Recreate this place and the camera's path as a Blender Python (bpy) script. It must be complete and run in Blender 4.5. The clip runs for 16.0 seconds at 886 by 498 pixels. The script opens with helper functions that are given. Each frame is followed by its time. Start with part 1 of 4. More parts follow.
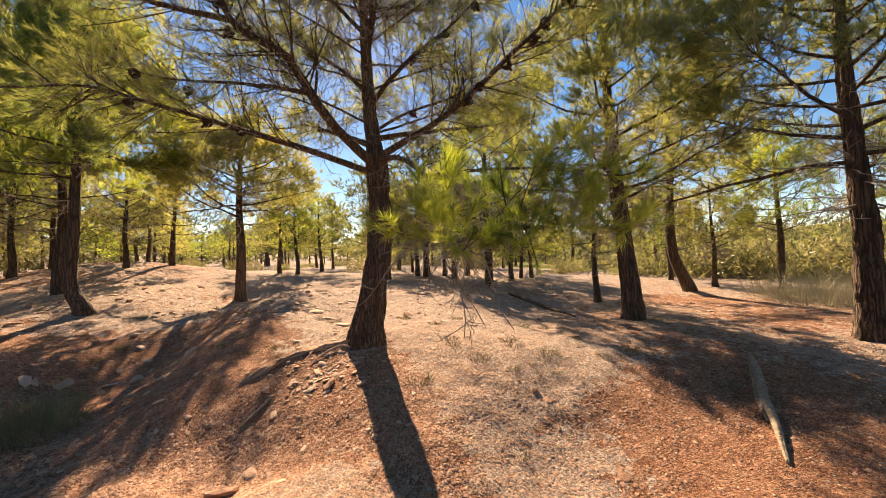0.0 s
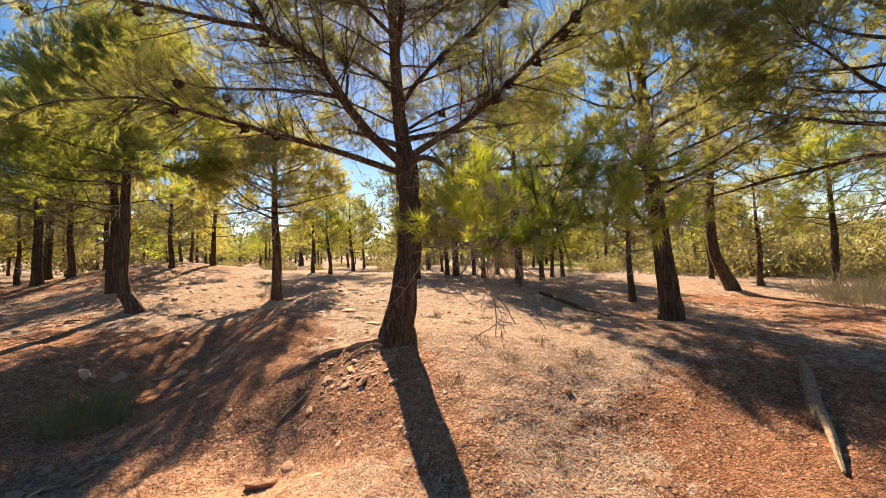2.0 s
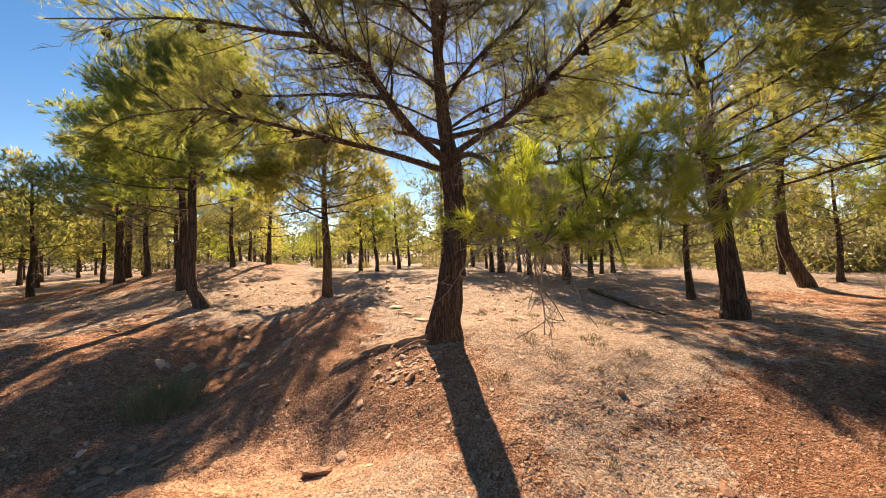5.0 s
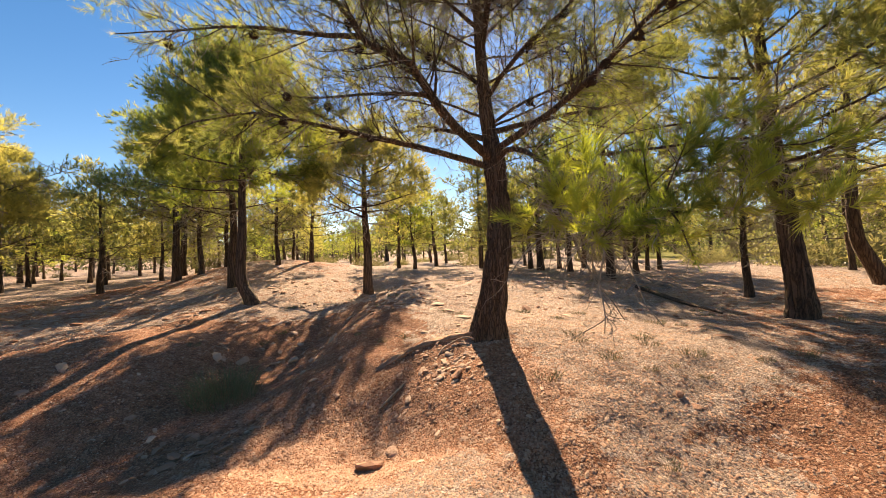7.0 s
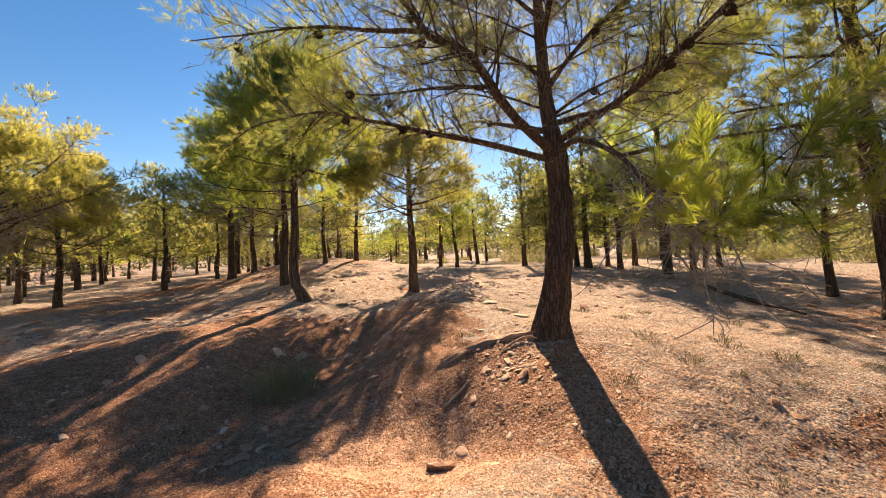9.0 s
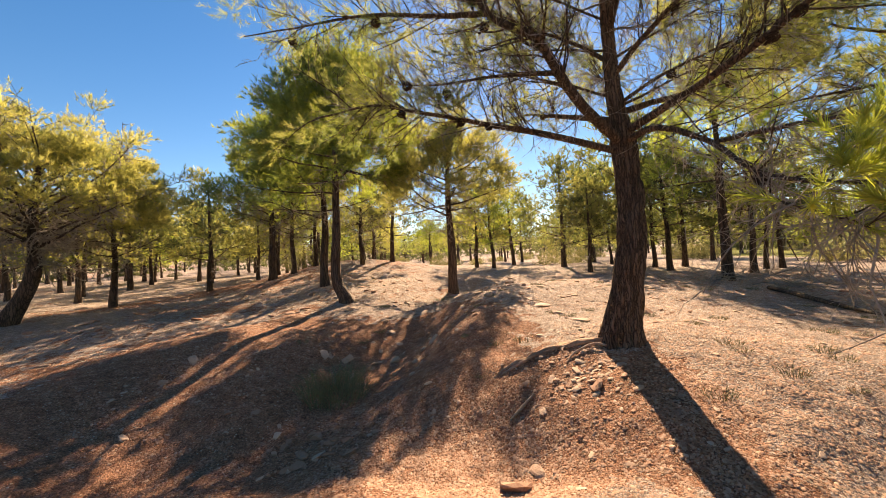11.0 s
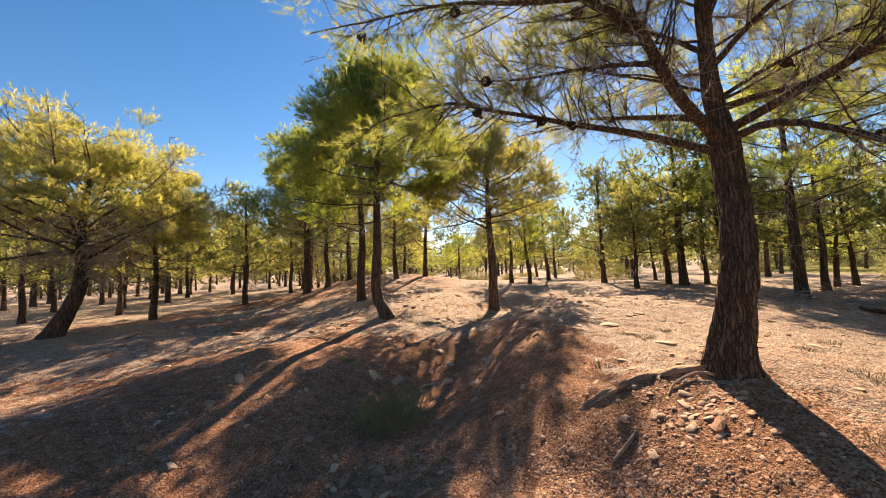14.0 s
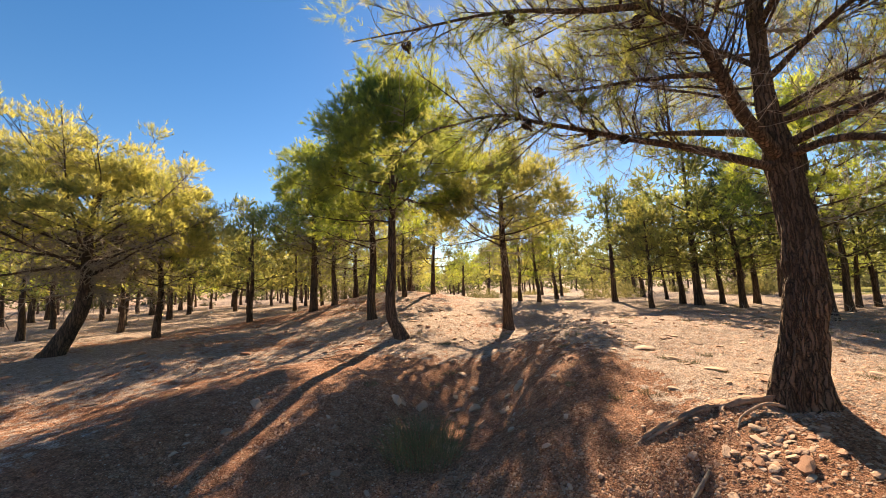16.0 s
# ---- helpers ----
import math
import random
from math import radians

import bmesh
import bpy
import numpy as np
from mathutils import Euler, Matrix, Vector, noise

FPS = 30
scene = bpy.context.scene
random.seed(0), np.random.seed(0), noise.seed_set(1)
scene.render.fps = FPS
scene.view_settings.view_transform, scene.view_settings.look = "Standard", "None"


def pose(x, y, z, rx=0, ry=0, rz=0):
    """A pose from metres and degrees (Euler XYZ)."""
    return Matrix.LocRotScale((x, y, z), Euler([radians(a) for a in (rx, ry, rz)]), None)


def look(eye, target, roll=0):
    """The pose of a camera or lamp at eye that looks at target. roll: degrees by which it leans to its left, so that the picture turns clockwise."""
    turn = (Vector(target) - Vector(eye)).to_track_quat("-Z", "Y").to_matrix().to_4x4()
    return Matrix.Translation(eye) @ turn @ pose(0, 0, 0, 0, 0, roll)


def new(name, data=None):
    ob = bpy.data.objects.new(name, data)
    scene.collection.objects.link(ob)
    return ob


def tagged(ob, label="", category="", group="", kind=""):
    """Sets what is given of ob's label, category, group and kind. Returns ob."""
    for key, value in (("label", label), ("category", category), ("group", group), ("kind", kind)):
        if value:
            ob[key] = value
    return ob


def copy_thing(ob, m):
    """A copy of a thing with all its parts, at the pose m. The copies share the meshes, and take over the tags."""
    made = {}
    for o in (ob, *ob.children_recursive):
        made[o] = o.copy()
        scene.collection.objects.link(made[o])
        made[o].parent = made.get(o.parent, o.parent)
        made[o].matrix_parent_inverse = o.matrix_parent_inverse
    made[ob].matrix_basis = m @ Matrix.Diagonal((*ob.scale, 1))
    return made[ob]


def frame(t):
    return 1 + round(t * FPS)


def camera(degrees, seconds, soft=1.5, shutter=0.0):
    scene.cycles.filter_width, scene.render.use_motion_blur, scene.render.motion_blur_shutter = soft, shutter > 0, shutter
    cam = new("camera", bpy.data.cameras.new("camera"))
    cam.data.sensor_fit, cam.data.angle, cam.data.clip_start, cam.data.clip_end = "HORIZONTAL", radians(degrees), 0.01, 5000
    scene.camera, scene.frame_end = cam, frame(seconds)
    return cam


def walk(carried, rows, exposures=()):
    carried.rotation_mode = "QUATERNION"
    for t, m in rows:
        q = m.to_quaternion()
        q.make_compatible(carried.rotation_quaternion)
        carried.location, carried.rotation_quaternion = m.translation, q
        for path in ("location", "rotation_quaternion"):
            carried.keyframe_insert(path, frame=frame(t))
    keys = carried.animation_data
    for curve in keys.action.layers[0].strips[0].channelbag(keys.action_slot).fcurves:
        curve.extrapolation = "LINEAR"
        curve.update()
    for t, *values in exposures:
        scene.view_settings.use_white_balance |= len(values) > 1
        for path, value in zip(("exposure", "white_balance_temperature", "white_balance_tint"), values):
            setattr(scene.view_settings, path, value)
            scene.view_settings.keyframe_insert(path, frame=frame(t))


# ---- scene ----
cam = camera(96.4, 16.0, soft=0.75)
METRES, EYE, TILT, LEAN, TURN = 1.8, 1.55, 2.8, 1.8, 0.0
ROWS = [
    (0.0, 0.0, 0.0, 0.0, 0.0, 0.0, -0.0),
    (0.5, -0.0019, -0.0009, 0.0004, 0.99, -0.03, 0.09),
    (1.0, -0.0027, -0.0022, 0.0002, 2.13, -0.04, 0.25),
    (1.5, -0.0036, -0.0025, -0.0, 3.1, -0.07, 0.34),
    (2.0, -0.0037, -0.0026, -0.0003, 4.2, -0.09, 0.44),
    (2.5, -0.0037, -0.0026, -0.0001, 5.15, -0.12, 0.55),
    (3.0, -0.0049, -0.003, -0.0005, 6.24, -0.15, 0.68),
    (3.5, -0.0059, -0.0038, -0.0006, 7.21, -0.2, 0.78),
    (4.0, -0.007, -0.0044, -0.0005, 8.34, -0.28, 0.91),
    (6.5, -0.0414, -0.0059, -0.0009, 14.21, -0.61, 1.54),
    (7.0, -0.0664, -0.0045, -0.0011, 15.62, -0.69, 1.7),
    (7.5, -0.0938, -0.007, -0.0007, 16.88, -0.76, 1.82),
    (8.0, -0.1324, -0.0079, -0.0028, 18.3, -0.78, 1.95),
    (8.5, -0.1681, -0.0094, -0.005, 19.52, -0.78, 2.03),
    (9.0, -0.2121, -0.0051, -0.0056, 20.85, -0.77, 2.14),
    (11.5, -0.4639, 0.0772, -0.0082, 25.95, -0.19, 2.43),
    (12.0, -0.5179, 0.0984, -0.0014, 26.72, 0.11, 2.43),
    (12.5, -0.5642, 0.1118, 0.0002, 27.24, 0.41, 2.42),
    (13.0, -0.617, 0.1221, -0.0028, 27.73, 0.87, 2.35),
    (13.5, -0.6685, 0.1274, -0.0063, 28.05, 1.28, 2.28),
    (14.0, -0.7348, 0.1282, -0.0097, 28.32, 1.84, 2.17),
    (14.5, -0.7907, 0.1274, -0.003, 28.46, 2.37, 2.13),
    (15.0, -0.8561, 0.1277, 0.0074, 28.45, 3.04, 2.02),
    (15.5, -0.9109, 0.1289, 0.0115, 28.33, 3.62, 1.92),
    (16.0, -0.9743, 0.132, 0.0107, 28.11, 4.29, 1.82),
]
walk(cam, [(t, pose(0, 0, EYE, TILT, LEAN, TURN) @ pose(METRES * x, METRES * y, METRES * z, 90 + pitch, roll, yaw)) for t, x, y, z, yaw, pitch, roll in ROWS], exposures=[(0.0, 1.50, 11800, 20), (16.0, 1.51, 10800, 17)])

# ---- light ----
SUN_AZ, SUN_EL = radians(-14.0), radians(35.5)
sun_dir = Vector((math.sin(SUN_AZ) * math.cos(SUN_EL), math.cos(SUN_AZ) * math.cos(SUN_EL), math.sin(SUN_EL)))
world = bpy.data.worlds.new("sky")
scene.world = world
world.use_nodes = True
wn = world.node_tree.nodes
sky = wn.new("ShaderNodeTexSky")
sky.sky_type, sky.sun_disc = "NISHITA", False
sky.sun_elevation, sky.sun_rotation = SUN_EL, SUN_AZ
sky.altitude, sky.air_density, sky.dust_density, sky.ozone_density = 900, 1.0, 0.12, 3.0
deep = wn.new("ShaderNodeHueSaturation")
deep.inputs["Saturation"].default_value = 1.36
deep.inputs["Hue"].default_value = 0.506
world.node_tree.links.new(sky.outputs[0], deep.inputs["Color"])
world.node_tree.links.new(deep.outputs[0], wn["Background"].inputs[0])
wn["Background"].inputs[1].default_value = 0.080
sun_data = bpy.data.lights.new("sun", "SUN")
sun_data.energy, sun_data.angle, sun_data.color = 5.0, radians(0.53), (1.0, 0.975, 0.92)
sun = new("sun", sun_data)
sun.matrix_world = look(sun_dir * 60, (0, 0, 0))


# ---- materials ----
def material(name):
    m = bpy.data.materials.new(name)
    m.use_nodes = True
    t = m.node_tree
    t.nodes.clear()
    out = t.nodes.new("ShaderNodeOutputMaterial")
    return m, t, out


def node(t, kind, ins=None, operation="", feature="", attribute_name=""):
    n = t.nodes.new(kind)
    if operation:
        n.operation = operation
    if feature:
        n.feature = feature
    if attribute_name:
        n.attribute_name = attribute_name
    for k, v in (ins or {}).items():
        if hasattr(v, "is_output"):
            t.links.new(v, n.inputs[k])
        else:
            n.inputs[k].default_value = v
    return n


def ramp(t, fac, stops):
    n = t.nodes.new("ShaderNodeValToRGB")
    e = n.color_ramp.elements
    while len(e) < len(stops):
        e.new(0.5)
    for el, (p, c) in zip(e, stops):
        el.position, el.color = p, (*c, 1) if len(c) == 3 else c
    t.links.new(fac, n.inputs[0])
    return n.outputs[0]


def mix(t, fac, a, b, mode="MIX"):
    n = t.nodes.new("ShaderNodeMix")
    n.data_type, n.blend_type = "RGBA", mode
    for sock, v in ((n.inputs[0], fac), (n.inputs[6], a), (n.inputs[7], b)):
        if hasattr(v, "is_output"):
            t.links.new(v, sock)
        else:
            sock.default_value = v if isinstance(v, float) else (*v, 1)
    return n.outputs[2]


def needle_material(name, dark, light, dry):
    """Pine needles: diffuse with light that passes through, varied from clump to clump and tree to tree."""
    m, t, out = material(name)
    geo = node(t, "ShaderNodeNewGeometry")
    info = node(t, "ShaderNodeObjectInfo")
    tuft = node(t, "ShaderNodeAttribute", attribute_name="tone")
    tone = ramp(t, tuft.outputs["Fac"], [(0.0, tuple(c * 0.55 for c in dark)), (0.3, dark), (0.7, light), (0.88, light), (1.0, dry)])
    big = node(t, "ShaderNodeTexNoise", {"Vector": geo.outputs["Position"], "Scale": 1.3, "Detail": 2.0})
    tone = mix(t, ramp(t, big.outputs[0], [(0.35, (0, 0, 0)), (0.65, (1, 1, 1))]), tone, mix(t, 0.55, tone, dry))
    hue = node(t, "ShaderNodeHueSaturation", {"Color": tone, "Hue": 0.5, "Saturation": 1.0})
    shift = node(t, "ShaderNodeMapRange", {0: info.outputs["Random"], 1: 0.0, 2: 1.0, 3: 0.8, 4: 1.2})
    t.links.new(shift.outputs[0], hue.inputs["Value"])
    diff = node(t, "ShaderNodeBsdfDiffuse", {"Color": hue.outputs[0]})
    bright = node(t, "ShaderNodeHueSaturation", {"Color": hue.outputs[0], "Value": 2.4, "Saturation": 1.05})
    trans = node(t, "ShaderNodeBsdfTranslucent", {"Color": bright.outputs[0]})
    body = node(t, "ShaderNodeMixShader", {0: 0.6, 1: diff.outputs[0], 2: trans.outputs[0]})
    gloss = node(t, "ShaderNodeBsdfGlossy", {"Color": (0.9, 0.9, 0.85, 1), "Roughness": 0.45})
    lay = node(t, "ShaderNodeMixShader", {0: 0.05, 1: body.outputs[0], 2: gloss.outputs[0]})
    t.links.new(lay.outputs[0], out.inputs[0])
    return m


def bark_material(name, dark, light, scale=1.0):
    m, t, out = material(name)
    tc = node(t, "ShaderNodeTexCoord")
    mp = node(t, "ShaderNodeMapping", {"Vector": tc.outputs["Object"], "Scale": (1, 1, 0.085)})
    warp = node(t, "ShaderNodeTexNoise", {"Vector": tc.outputs["Object"], "Scale": 14.0 * scale, "Detail": 3.0})
    bent = node(t, "ShaderNodeVectorMath", {0: warp.outputs["Color"], 1: (0.05, 0.05, 0.012), 2: mp.outputs[0]}, operation="MULTIPLY_ADD")
    n1 = node(t, "ShaderNodeTexNoise", {"Vector": mp.outputs[0], "Scale": 9.0 * scale, "Detail": 8.0, "Roughness": 0.65})
    n2 = node(t, "ShaderNodeTexNoise", {"Vector": tc.outputs["Object"], "Scale": 90.0, "Detail": 4.0})
    vo = node(t, "ShaderNodeTexVoronoi", {"Vector": bent.outputs[0], "Scale": 32.0 * scale}, feature="DISTANCE_TO_EDGE")
    rag = node(t, "ShaderNodeMath", {0: n2.outputs[0], 1: 0.22, 2: vo.outputs[0]}, operation="MULTIPLY_ADD")
    crack = ramp(t, rag.outputs[0], [(0.07, (0, 0, 0)), (0.30, (1, 1, 1))])
    col = ramp(t, n1.outputs[0], [(0.3, dark), (0.55, light), (0.75, tuple(c * 1.5 for c in light))])
    col = mix(t, 0.35, col, ramp(t, n2.outputs[0], [(0.3, dark), (0.7, light)]))
    col = mix(t, crack, tuple(c * 0.6 for c in dark), col)
    hgt = node(t, "ShaderNodeMath", {0: crack, 1: n1.outputs[0]}, operation="ADD")
    hgt2 = node(t, "ShaderNodeMath", {0: n2.outputs[0], 1: 0.3, 2: hgt.outputs[0]}, operation="MULTIPLY_ADD")
    bump = node(t, "ShaderNodeBump", {"Strength": 1.0, "Distance": 0.018, "Height": hgt2.outputs[0]})
    bs = node(t, "ShaderNodeBsdfPrincipled", {"Base Color": col, "Roughness": 0.9, "Normal": bump.outputs[0]})
    bs.inputs["Specular IOR Level"].default_value = 0.2
    t.links.new(bs.outputs[0], out.inputs[0])
    return m


def plain_material(name, a, b, scale, rough=0.85, bump_d=0.004, per_object=True):
    """A mottled matt surface, a little different from object to object and island to island."""
    m, t, out = material(name)
    geo = node(t, "ShaderNodeNewGeometry")
    tc = node(t, "ShaderNodeTexCoord")
    info = node(t, "ShaderNodeObjectInfo")
    n1 = node(t, "ShaderNodeTexNoise", {"Vector": tc.outputs["Object"], "Scale": scale, "Detail": 6.0, "Roughness": 0.6})
    rnd = node(t, "ShaderNodeMath", {0: info.outputs["Random"], 1: geo.outputs["Random Per Island"]}, operation="ADD")
    rnd = node(t, "ShaderNodeMath", {0: rnd.outputs[0]}, operation="FRACT")
    col = mix(t, rnd.outputs[0], a, b)
    col = mix(t, ramp(t, n1.outputs[0], [(0.35, (0, 0, 0)), (0.65, (1, 1, 1))]), mix(t, 0.55, col, a), mix(t, 0.55, col, b))
    bump = node(t, "ShaderNodeBump", {"Strength": 0.8, "Distance": bump_d, "Height": n1.outputs[0]})
    bs = node(t, "ShaderNodeBsdfPrincipled", {"Base Color": col, "Roughness": rough, "Normal": bump.outputs[0]})
    bs.inputs["Specular IOR Level"].default_value = 0.25
    t.links.new(bs.outputs[0], out.inputs[0])
    return m


def soil_material():
    """Red clay with pale gravel and needle litter; green meadow far off."""
    m, t, out = material("red_soil")
    geo = node(t, "ShaderNodeNewGeometry")
    pos = geo.outputs["Position"]
    lit = node(t, "ShaderNodeAttribute", attribute_name="litter")
    mead = node(t, "ShaderNodeAttribute", attribute_name="meadow")
    big = node(t, "ShaderNodeTexNoise", {"Vector": pos, "Scale": 1.1, "Detail": 5.0})
    mid = node(t, "ShaderNodeTexNoise", {"Vector": pos, "Scale": 9.0, "Detail": 6.0, "Roughness": 0.65})
    fine = node(t, "ShaderNodeTexNoise", {"Vector": pos, "Scale": 70.0, "Detail": 5.0, "Roughness": 0.7})
    shake = node(t, "ShaderNodeVectorMath", {0: fine.outputs["Color"], 1: (0.022, 0.022, 0.022), 2: pos}, operation="MULTIPLY_ADD")
    grit = node(t, "ShaderNodeTexVoronoi", {"Vector": shake.outputs[0], "Scale": 62.0, "Randomness": 1.0})
    grit2 = node(t, "ShaderNodeTexVoronoi", {"Vector": pos, "Scale": 28.0, "Randomness": 1.0})
    red = ramp(t, mid.outputs[0], [(0.3, (0.255, 0.110, 0.067)), (0.55, (0.405, 0.200, 0.128)), (0.75, (0.52, 0.295, 0.207))])
    pale = ramp(t, mid.outputs[0], [(0.3, (0.29, 0.206, 0.167)), (0.55, (0.46, 0.362, 0.307)), (0.75, (0.60, 0.505, 0.450))])
    wob = node(t, "ShaderNodeMath", {0: mid.outputs[0], 1: 0.9, 2: lit.outputs["Fac"]}, operation="MULTIPLY_ADD")
    wob = node(t, "ShaderNodeMath", {0: fine.outputs[0], 1: 0.5, 2: wob.outputs[0]}, operation="MULTIPLY_ADD")
    fac = ramp(t, wob.outputs[0], [(0.95, (0, 0, 0)), (1.45, (1, 1, 1))])
    col = mix(t, fac, red, pale)
    speck = ramp(t, grit.outputs["Distance"], [(0.12, (1, 1, 1)), (0.35, (0, 0, 0))])
    keep = node(t, "ShaderNodeSeparateColor", {0: grit.outputs["Color"]})
    on = node(t, "ShaderNodeMath", {0: keep.outputs[0], 1: 0.62}, operation="GREATER_THAN")
    onf = node(t, "ShaderNodeMath", {0: on.outputs[0], 1: speck}, operation="MULTIPLY")
    chip = ramp(t, keep.outputs[1], [(0.0, (0.46, 0.25, 0.16)), (0.6, (0.55, 0.42, 0.33)), (1.0, (0.62, 0.55, 0.48))])
    col = mix(t, onf.outputs[0], col, chip)
    grain = ramp(t, keep.outputs[2], [(0.0, (0.60, 0.55, 0.53)), (0.45, (0.98, 0.98, 0.98)), (1.0, (1.6, 1.55, 1.5))])
    col = mix(t, 0.85, col, grain, "MULTIPLY")
    keep2 = node(t, "ShaderNodeSeparateColor", {0: grit2.outputs["Color"]})
    on2 = node(t, "ShaderNodeMath", {0: keep2.outputs[0], 1: 0.78}, operation="GREATER_THAN")
    flake = ramp(t, grit2.outputs["Distance"], [(0.20, (1, 1, 1)), (0.34, (0, 0, 0))])
    onf2 = node(t, "ShaderNodeMath", {0: on2.outputs[0], 1: flake}, operation="MULTIPLY")
    chip2 = ramp(t, keep2.outputs[1], [(0.0, (0.20, 0.10, 0.065)), (0.35, (0.48, 0.29, 0.20)), (1.0, (0.66, 0.55, 0.45))])
    col = mix(t, onf2.outputs[0], col, chip2)
    crumb = ramp(t, fine.outputs[0], [(0.3, (0.60, 0.55, 0.53)), (0.58, (1, 1, 1))])
    col = mix(t, 1.0, col, crumb, "MULTIPLY")
    green = ramp(t, mid.outputs[0], [(0.3, (0.10, 0.105, 0.02)), (0.6, (0.22, 0.21, 0.045)), (0.8, (0.33, 0.27, 0.10))])
    mf = node(t, "ShaderNodeMath", {0: big.outputs[0], 1: 0.8, 2: mead.outputs["Fac"]}, operation="MULTIPLY_ADD")
    col = mix(t, ramp(t, mf.outputs[0], [(0.75, (0, 0, 0)), (1.0, (1, 1, 1))]), col, green)
    h1 = node(t, "ShaderNodeMath", {0: onf.outputs[0], 1: 0.5, 2: fine.outputs[0]}, operation="MULTIPLY_ADD")
    h2 = node(t, "ShaderNodeMath", {0: mid.outputs[0], 1: 1.2, 2: h1.outputs[0]}, operation="MULTIPLY_ADD")
    h3 = node(t, "ShaderNodeMath", {0: onf2.outputs[0], 1: 0.7, 2: h2.outputs[0]}, operation="MULTIPLY_ADD")
    h4 = node(t, "ShaderNodeMath", {0: grit.outputs["Distance"], 1: -0.5, 2: h3.outputs[0]}, operation="MULTIPLY_ADD")
    bump = node(t, "ShaderNodeBump", {"Strength": 1.0, "Distance": 0.026, "Height": h4.outputs[0]})
    bs = node(t, "ShaderNodeBsdfPrincipled", {"Base Color": col, "Roughness": 0.95, "Normal": bump.outputs[0]})
    bs.inputs["Specular IOR Level"].default_value = 0.1
    t.links.new(bs.outputs[0], out.inputs[0])
    return m


NEEDLE_GREEN = needle_material("needles_green", (0.091, 0.132, 0.03), (0.17, 0.22, 0.043), (0.295, 0.287, 0.062))
NEEDLE_OLIVE = needle_material("needles_olive", (0.087, 0.11, 0.033), (0.157, 0.176, 0.049), (0.255, 0.229, 0.076))
# far woods: shade under the canopy is put into this darkened needle colour
NEEDLE_FAR_SHADE = needle_material("needles_far_shade", (0.040, 0.048, 0.018), (0.070, 0.078, 0.026), (0.10, 0.095, 0.040))
# shaded copy of the green needles, with the crowns' shade in its colour
NEEDLE_SHADE = needle_material("needles_shaded", (0.048, 0.062, 0.020), (0.092, 0.108, 0.030), (0.15, 0.14, 0.045))
NEEDLE_GOLD = needle_material("needles_gold", (0.114, 0.121, 0.039), (0.201, 0.199, 0.059), (0.291, 0.25, 0.083))
NEEDLE_FRESH = needle_material("needles_fresh", (0.106, 0.146, 0.027), (0.186, 0.229, 0.04), (0.314, 0.296, 0.061))
BARK = bark_material("pine_bark", (0.078, 0.052, 0.038), (0.215, 0.148, 0.108))
BARK_FAR = bark_material("dark_bark", (0.060, 0.040, 0.030), (0.175, 0.120, 0.090), 0.7)
TWIG = plain_material("grey_twig", (0.19, 0.155, 0.13), (0.44, 0.38, 0.33), 14.0)
DEADWOOD = plain_material("weathered_wood", (0.13, 0.09, 0.065), (0.40, 0.315, 0.245), 18.0, 0.85, 0.012)
LOGWOOD = plain_material("log_wood", (0.12, 0.082, 0.06), (0.44, 0.345, 0.26), 34.0, 0.88, 0.025)
LIP_AND_ROOT = plain_material("soil_lip_and_root", (0.27, 0.15, 0.10), (0.52, 0.37, 0.28), 26.0, 0.95, 0.02)
CONE = plain_material("cone_brown", (0.035, 0.022, 0.016), (0.09, 0.05, 0.032), 60.0)
STONE = plain_material("pale_stone", (0.42, 0.23, 0.15), (0.60, 0.43, 0.32), 16.0)
STONE_DARK = plain_material("dark_stone", (0.30, 0.135, 0.082), (0.46, 0.26, 0.175), 16.0)
GRAVEL = plain_material("gravel_chips", (0.29, 0.130, 0.078), (0.53, 0.335, 0.235), 16.0)
BROOM = plain_material("broom_green", (0.30, 0.28, 0.17), (0.60, 0.55, 0.40), 6.0)
TUSSOCK = plain_material("tussock_green", (0.12, 0.125, 0.055), (0.30, 0.27, 0.15), 6.0)
SHRUB_LEAF = needle_material("shrub_leaves", (0.058, 0.062, 0.026), (0.108, 0.102, 0.040), (0.17, 0.14, 0.06))
LITTER = plain_material("needle_litter", (0.22, 0.14, 0.085), (0.45, 0.34, 0.24), 8.0)
SOIL = soil_material()


# ---- mesh helpers ----
def mesh_from(name, verts, tris, quads=None, smooth=False):
    """A mesh from arrays of vertices, triangles and quads."""
    me = bpy.data.meshes.new(name)
    verts = np.asarray(verts, np.float32).reshape(-1, 3)
    tris = np.asarray(tris, np.int32).reshape(-1, 3)
    quads = np.asarray([] if quads is None else quads, np.int32).reshape(-1, 4)
    loops = np.concatenate([tris.ravel(), quads.ravel()])
    starts = np.concatenate([np.arange(len(tris)) * 3, len(tris) * 3 + np.arange(len(quads)) * 4])
    me.vertices.add(len(verts))
    me.vertices.foreach_set("co", verts.ravel())
    me.loops.add(len(loops))
    me.loops.foreach_set("vertex_index", loops.astype(np.int32))
    me.polygons.add(len(starts))
    me.polygons.foreach_set("loop_start", starts.astype(np.int32))
    me.update(calc_edges=True)
    me.validate()
    if smooth:
        me.polygons.foreach_set("use_smooth", np.ones(len(starts), bool))
    return me


def part(name, me, mat, parent=None, label=""):
    ob = new(name, me)
    if mat and not me.materials:
        me.materials.append(mat)
    ob.parent = parent
    if label:
        tagged(ob, label)
    return ob


